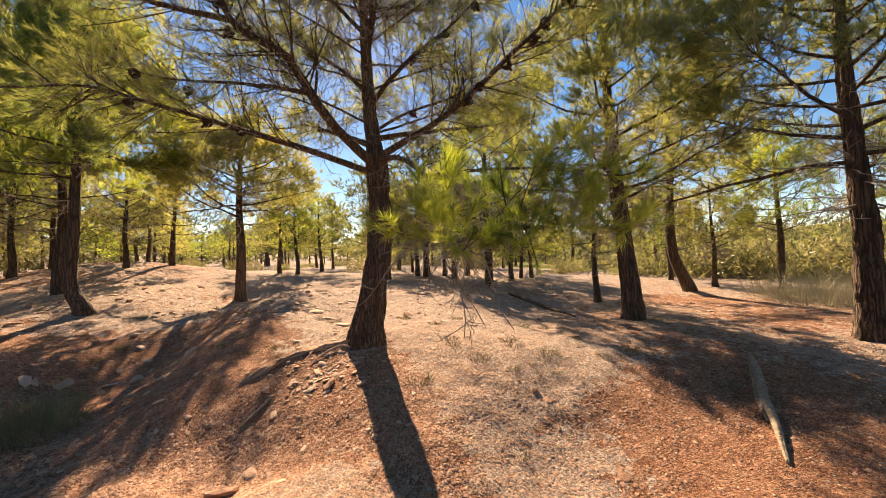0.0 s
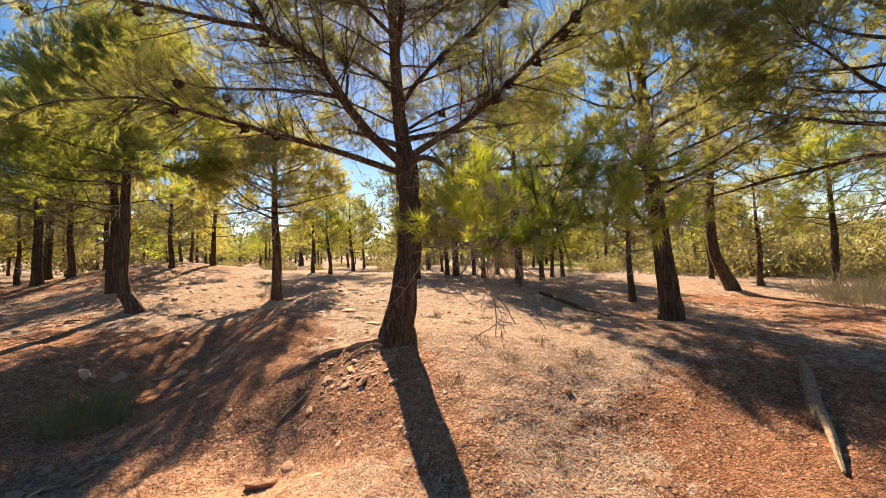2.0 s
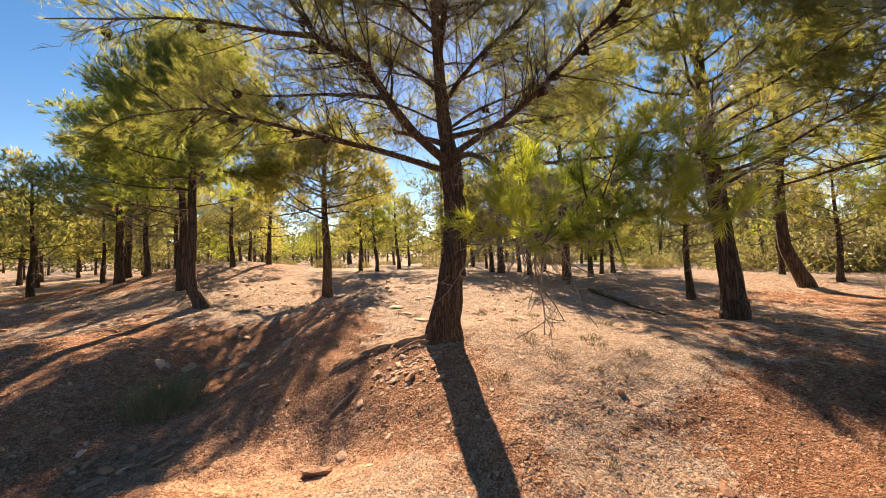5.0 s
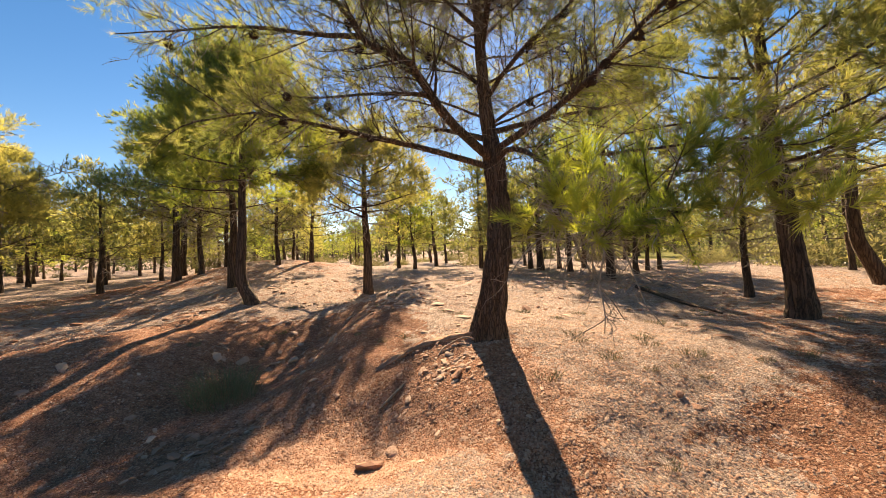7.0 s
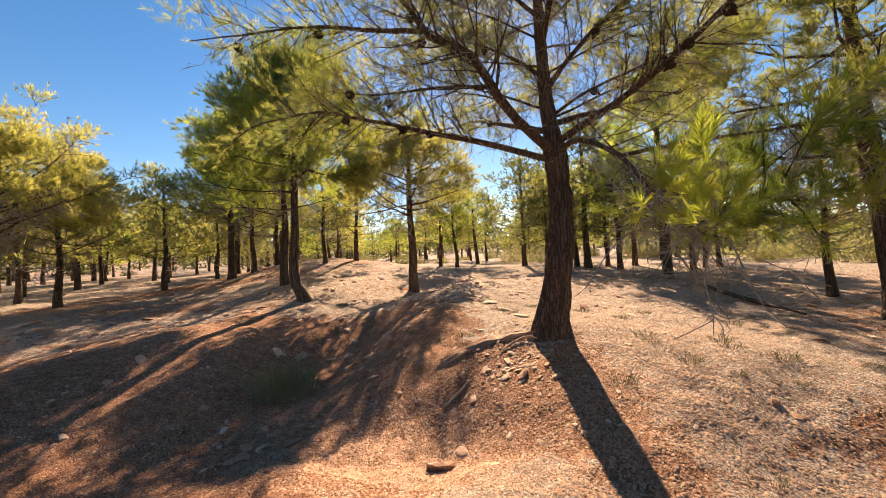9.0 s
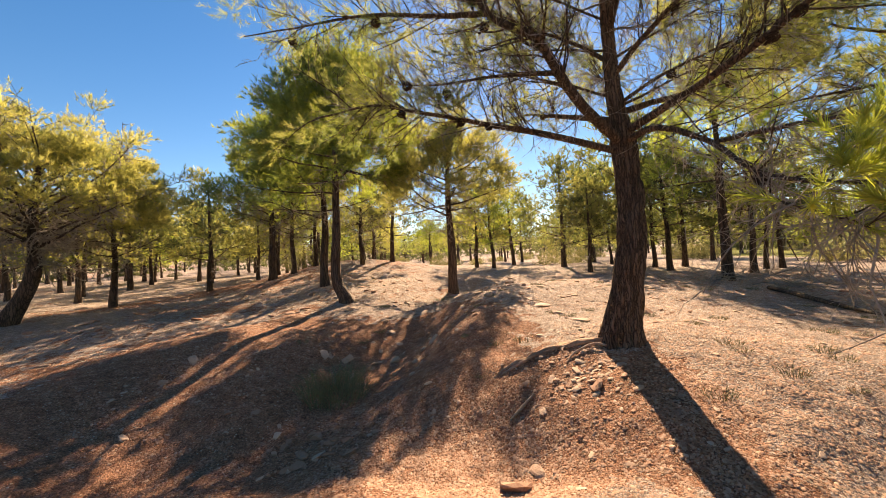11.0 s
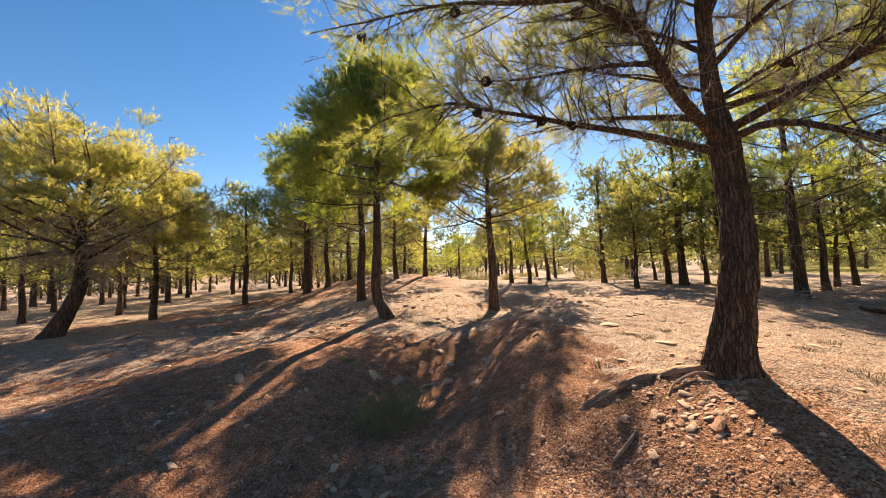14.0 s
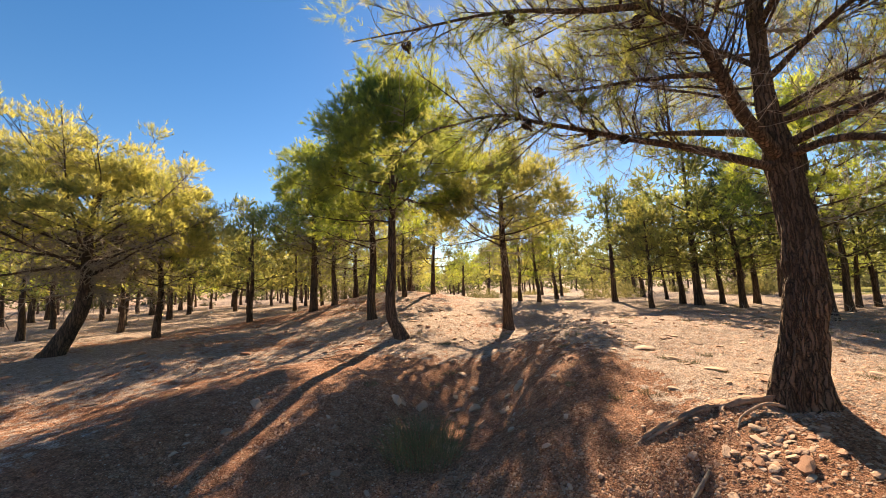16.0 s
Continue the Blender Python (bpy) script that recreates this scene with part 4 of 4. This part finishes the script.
# ---- stones, log, roots ----
def stone_mesh(seed, flat):
    bm = bmesh.new()
    bmesh.ops.create_icosphere(bm, subdivisions=2, radius=1.0)
    rg = random.Random(seed)
    cuts = [Vector((rg.gauss(0, 1), rg.gauss(0, 1), rg.gauss(0, 1))).normalized() for _ in range(7)]
    for v in bm.verts:
        for c in cuts:
            over = v.co.dot(c) - 0.45
            if over > 0:
                v.co -= c * over
        v.co += Vector((rg.gauss(0, 1), rg.gauss(0, 1), rg.gauss(0, 1))) * 0.035
        v.co.x *= 1.25
        v.co.z *= flat
    me = bpy.data.meshes.new("stone")
    bm.to_mesh(me)
    bm.free()
    return me


PALE = [stone_mesh(i, (0.28, 0.4, 0.2, 0.5, 0.3)[i]) for i in range(5)]
DARK = [stone_mesh(10 + i, (0.3, 0.5, 0.4)[i]) for i in range(3)]


def lie_on_ground(x, y, lift):
    """The ground's place and slope at a point."""
    e = 0.05
    up = Vector((float(ground_z(x - e, y) - ground_z(x + e, y)), float(ground_z(x, y - e) - ground_z(x, y + e)), 2 * e))
    return Matrix.Translation((x, y, float(ground_z(x, y)) + lift)) @ up.to_track_quat("Z", "Y").to_matrix().to_4x4()


def stone(x, y, r, me, mat, label, rng, group=""):
    ob = part("stone", me, mat)
    tagged(ob, label, "stone", group)
    ob.matrix_world = lie_on_ground(x, y, r * 0.03) @ pose(0, 0, 0, rng.uniform(-10, 10), rng.uniform(-10, 10), rng.uniform(0, 360)) @ Matrix.Scale(r, 4)
    return ob


rng = random.Random(22)
for x, y, r, dark in ((-1.40, 2.86, 0.065, 0), (-1.53, 2.68, 0.12, 1), (-1.97, 6.1, 0.12, 0), (-1.66, 5.7, 0.10, 0), (-1.3, 5.1, 0.09, 0), (-1.45, 3.35, 0.05, 0), (-6.0, 3.44, 0.085, 0), (-1.05, 3.55, 0.08, 1), (1.16, 2.75, 0.05, 1)):
    stone(x, y, r, (DARK if dark else PALE)[rng.randrange(3)], STONE_DARK if dark else STONE, "dark weathered stone on red soil" if dark else "pale angular stone on red soil", rng)


rubble = {True: [], False: []}


def scatter(n, cx, cy, sx, sy, lo, hi, dark=0.35):
    for _ in range(n):
        x, y = rng.gauss(cx, sx), rng.gauss(cy, sy)
        if y < 1.6:
            continue
        d = rng.random() < dark
        r = lo * (hi / lo) ** (rng.random() ** 1.6)
        if r < 0.036 or (r < 0.068 and math.hypot(x + 1, y - 1) > 5.0):
            rubble[d].append((x, y, r, rng.randrange(3 if d else 5), rng.uniform(0, 360)))
            continue
        stone(x, y, r, (DARK if d else PALE)[rng.randrange(3 if d else 5)], STONE_DARK if d else STONE, "small dark stone on the ground" if d else "small pale flat stone on the ground", rng, "loose stones")


scatter(60, -1.12, 3.72, 0.20, 0.18, 0.018, 0.055, 0.2)
scatter(36, -3.45, 2.98, 0.36, 0.2, 0.03, 0.085, 0.8)
scatter(30, -3.4, 4.7, 0.5, 0.5, 0.02, 0.07, 0.4)
scatter(75, -5.2, 7.6, 1.5, 1.2, 0.025, 0.09, 0.4)
scatter(40, -5.0, 3.4, 1.0, 0.8, 0.02, 0.07, 0.6)
scatter(90, -2.5, 7.5, 1.7, 1.6, 0.025, 0.09, 0.4)
scatter(40, 2.5, 6.0, 1.8, 1.5, 0.02, 0.06, 0.4)
scatter(40, -8.5, 4.5, 1.5, 1.3, 0.03, 0.10, 0.4)
scatter(70, -3.2, 7.4, 1.5, 1.5, 0.045, 0.115, 0.45)
scatter(55, -6.6, 8.0, 1.8, 1.5, 0.05, 0.125, 0.5)
scatter(45, 1.6, 7.0, 1.7, 1.5, 0.04, 0.09, 0.5)
scatter(40, -10.0, 6.0, 1.8, 1.6, 0.05, 0.13, 0.5)
scatter(500, -3.5, 8.0, 2.4, 1.8, 0.014, 0.050, 0.35)
scatter(300, 0.8, 6.5, 2.2, 2.2, 0.012, 0.045, 0.4)
scatter(260, -7.5, 6.5, 2.2, 2.2, 0.014, 0.055, 0.4)
scatter(160, -1.2, 3.5, 0.5, 0.4, 0.010, 0.034, 0.35)


def join_rubble(rows, kinds, mat, label):
    """The smallest loose stones, joined."""
    bm = bmesh.new()
    for x, y, r, k, turn in rows:
        first = len(bm.verts)
        bm.from_mesh(kinds[k])
        bm.verts.ensure_lookup_table()
        m = lie_on_ground(x, y, r * 0.02) @ pose(0, 0, 0, 8, 0, turn) @ Matrix.Scale(r, 4)
        for v in bm.verts[first:]:
            v.co = m @ v.co
    me = bpy.data.meshes.new("stone_rubble")
    bm.to_mesh(me)
    bm.free()
    me.materials.clear()
    tagged(part("stone_rubble", me, mat), label, "rubble", kind="stuff")


join_rubble(rubble[False], PALE, STONE, "small pale loose stones on the soil")
join_rubble(rubble[True], DARK, STONE_DARK, "small reddish loose stones on the soil")


def gravel():
    """Loose chips strewn over the ground."""
    rg = np.random.default_rng(2)
    n = 130000
    m = 36000
    x = np.concatenate([rg.normal(-1.4, 2.5, n // 2), rg.uniform(-11, 7, n - n // 2), rg.normal(-0.9, 1.0, m)])
    y = np.concatenate([np.abs(rg.normal(0, 2.0, n // 2)) + 2.0, rg.uniform(2.0, 13, n - n // 2), np.abs(rg.normal(0, 0.9, m)) + 2.3])
    n = len(x)
    clump = value_noise(x * 1.1, y * 1.1, 0.0, 5)
    keep = clump > rg.random(n) * 0.8
    x, y = x[keep], y[keep]
    n = len(x)
    s = (0.0038 + 0.011 * rg.random(n) ** 3.5)[:, None, None] * (1 + 0.18 * np.hypot(x + 1, y - 1.5))[:, None, None] ** 0.9
    octa = np.array([(1, 0, 0), (0, 1, 0), (-1, 0, 0), (0, -1, 0), (0.2, 0.1, 0.5)], float)
    v = octa[None] * s * rg.uniform(0.5, 1.3, (n, 5, 1))
    v[:, :4, 2] += rg.normal(size=(n, 4)) * s[:, :, 0] * 0.16 - s[:, :, 0] * 0.08
    a = rg.uniform(0, 6.28, n)
    c, si = np.cos(a)[:, None], np.sin(a)[:, None]
    v = np.stack([v[..., 0] * c - v[..., 1] * si, v[..., 0] * si + v[..., 1] * c, v[..., 2]], -1)
    e = 0.04
    zx = (ground_z(x + e, y) - ground_z(x - e, y)) / (2 * e)
    zy = (ground_z(x, y + e) - ground_z(x, y - e)) / (2 * e)
    v[..., 2] += v[..., 0] * zx[:, None] + v[..., 1] * zy[:, None]
    v += np.stack([x, y, ground_z(x, y)], -1)[:, None, :]
    f = np.array([(0, 1, 4), (1, 2, 4), (2, 3, 4), (3, 0, 4)])
    ob = part("gravel", mesh_from("gravel", v.reshape(-1, 3), (f[None] + 5 * np.arange(n)[:, None, None]).reshape(-1, 3)), GRAVEL)
    tagged(ob, "loose pale gravel and stone chips", "gravel", kind="stuff")


def litter():
    """Fallen needles and bits of twig."""
    rg = np.random.default_rng(6)
    n = 16000
    x, y = rg.normal(0.0, 2.6, n), np.abs(rg.normal(0, 2.6, n)) + 2.3
    z = ground_z(x, y) + 0.006
    a, ln = rg.uniform(0, 6.28, n), rg.uniform(0.02, 0.06, n)
    d = np.stack([np.cos(a), np.sin(a), rg.normal(size=n) * 0.2], -1) * ln[:, None]
    s = np.stack([-np.sin(a), np.cos(a), np.zeros(n)], -1) * 0.0016
    p = np.stack([x, y, z], -1)
    v = np.stack([p - s, p + s, p + d + np.array([0, 0, 0.004])], 1)
    ob = part("needle_litter", mesh_from("needle_litter", v.reshape(-1, 3), np.arange(n * 3).reshape(-1, 3)), LITTER)
    tagged(ob, "fallen dry pine needles and twig bits", "litter", kind="stuff")


gravel()
litter()


def lying_wood(name, pts, radii, mat, label, category, rough=0.2, sides=20, seed=1, lift=0.0):
    g = [(x, y, float(ground_z(x, y)) + dz + lift) for x, y, dz in pts]
    w = Wood()
    line = smooth_line(g, 40)
    w.tube(line, np.interp(np.linspace(0, 1, 40), np.linspace(0, 1, len(radii)), radii), sides, rough, seed)
    ob = part(name, w.mesh(name, False), mat)
    return tagged(ob, label, category)


def split_log():
    """A weathered log split lengthwise, with a broken upper end."""
    w = Wood()
    for pts, radii, rough, seed in (
        ([(3.04, 4.02, 0.11), (2.86, 3.70, 0.05), (2.62, 3.34, 0.035), (2.42, 2.98, 0.025), (2.22, 2.66, 0.01)], (0.012, 0.036, 0.036, 0.030, 0.010), 0.32, 1),
        ([(2.99, 3.96, 0.07), (2.83, 3.70, 0.03), (2.595, 3.355, 0.02), (2.43, 3.07, 0.012)], (0.010, 0.032, 0.032, 0.010), 0.4, 2),
        ([(3.02, 3.98, 0.10), (3.09, 4.05, 0.13), (3.17, 4.06, 0.15)], (0.022, 0.018, 0.005), 0.3, 3),
        ([(2.72, 3.5, 0.06), (2.70, 3.40, 0.10), (2.66, 3.32, 0.13)], (0.014, 0.010, 0.004), 0.3, 5),
    ):
        g = [(x, y, float(ground_z(x, y)) + dz) for x, y, dz in pts]
        w.tube(smooth_line(g, 50), np.interp(np.linspace(0, 1, 50), np.linspace(0, 1, len(radii)), radii), 22, rough, seed)
    tagged(part("log", w.mesh("log", False), LOGWOOD), "weathered split brown log lying on red soil", "log")


split_log()
# the overhanging soil lip of the bank, with a root-like tube added for it
lying_wood("exposed_root", [(-2.06, 3.73, -0.03), (-1.90, 3.86, -0.03), (-1.72, 3.97, -0.025), (-1.52, 4.14, -0.035), (-1.28, 4.22, -0.025), (-0.95, 4.32, -0.03)], (0.014, 0.036, 0.044, 0.052, 0.046, 0.06), LIP_AND_ROOT, "soil lip with roots along the bank edge, built as a thick tube", "root", 0.9, 28, 4)
lying_wood("exposed_root", [(-1.32, 3.92, 0.0), (-1.27, 4.03, 0.02), (-1.10, 4.14, 0.035), (-0.95, 4.15, 0.02)], (0.006, 0.009, 0.010, 0.014), LIP_AND_ROOT, "thin pale exposed root below the trunk", "root", 0.1, 8, 5)
lying_wood("fallen_stick", [(-1.70, 3.30, 0.01), (-1.62, 3.42, 0.015), (-1.55, 3.54, 0.01)], (0.010, 0.015, 0.009), DEADWOOD, "short broken grey stick on red soil", "stick", 0.2, 10, 6)
lying_wood("fallen_branch", [(1.48, 8.95, 0.04), (1.62, 8.1, 0.07), (1.86, 7.2, 0.03), (2.12, 6.45, 0.02)], (0.035, 0.04, 0.03, 0.012), BARK_FAR, "dark fallen pine branch lying on the litter", "branch", 0.15, 10, 8)


def brush_pile(x, y, seed, size):
    rg = np.random.default_rng(seed)
    w = Wood()
    for _ in range(34):
        a = rg.uniform(0, 6.28)
        start = np.array([rg.normal() * 0.35, rg.normal() * 0.25, rg.uniform(0.0, 0.12)]) * size
        tw = bend(start, (math.cos(a), math.sin(a), rg.uniform(-0.05, 0.3)), rg.uniform(0.3, 0.8) * size, rg, 5, 0.2, -0.06)
        w.tube(tw, np.linspace(0.010, 0.003, 5), 4)
        dead_sprays(w, rg, tw, 2, 0.25)
    ob = part("brush_pile", w.mesh("brush_pile"), TWIG)
    tagged(ob, "low tangle of bare grey dead branches", "brushwood", kind="stuff")
    return place(ob, x, y, 0, 1, 0.0)


brush_pile(0.95, 10.2, 1, 1.2)
brush_pile(0.1, 9.4, 2, 0.9)
brush_pile(2.1, 9.6, 3, 1.0)
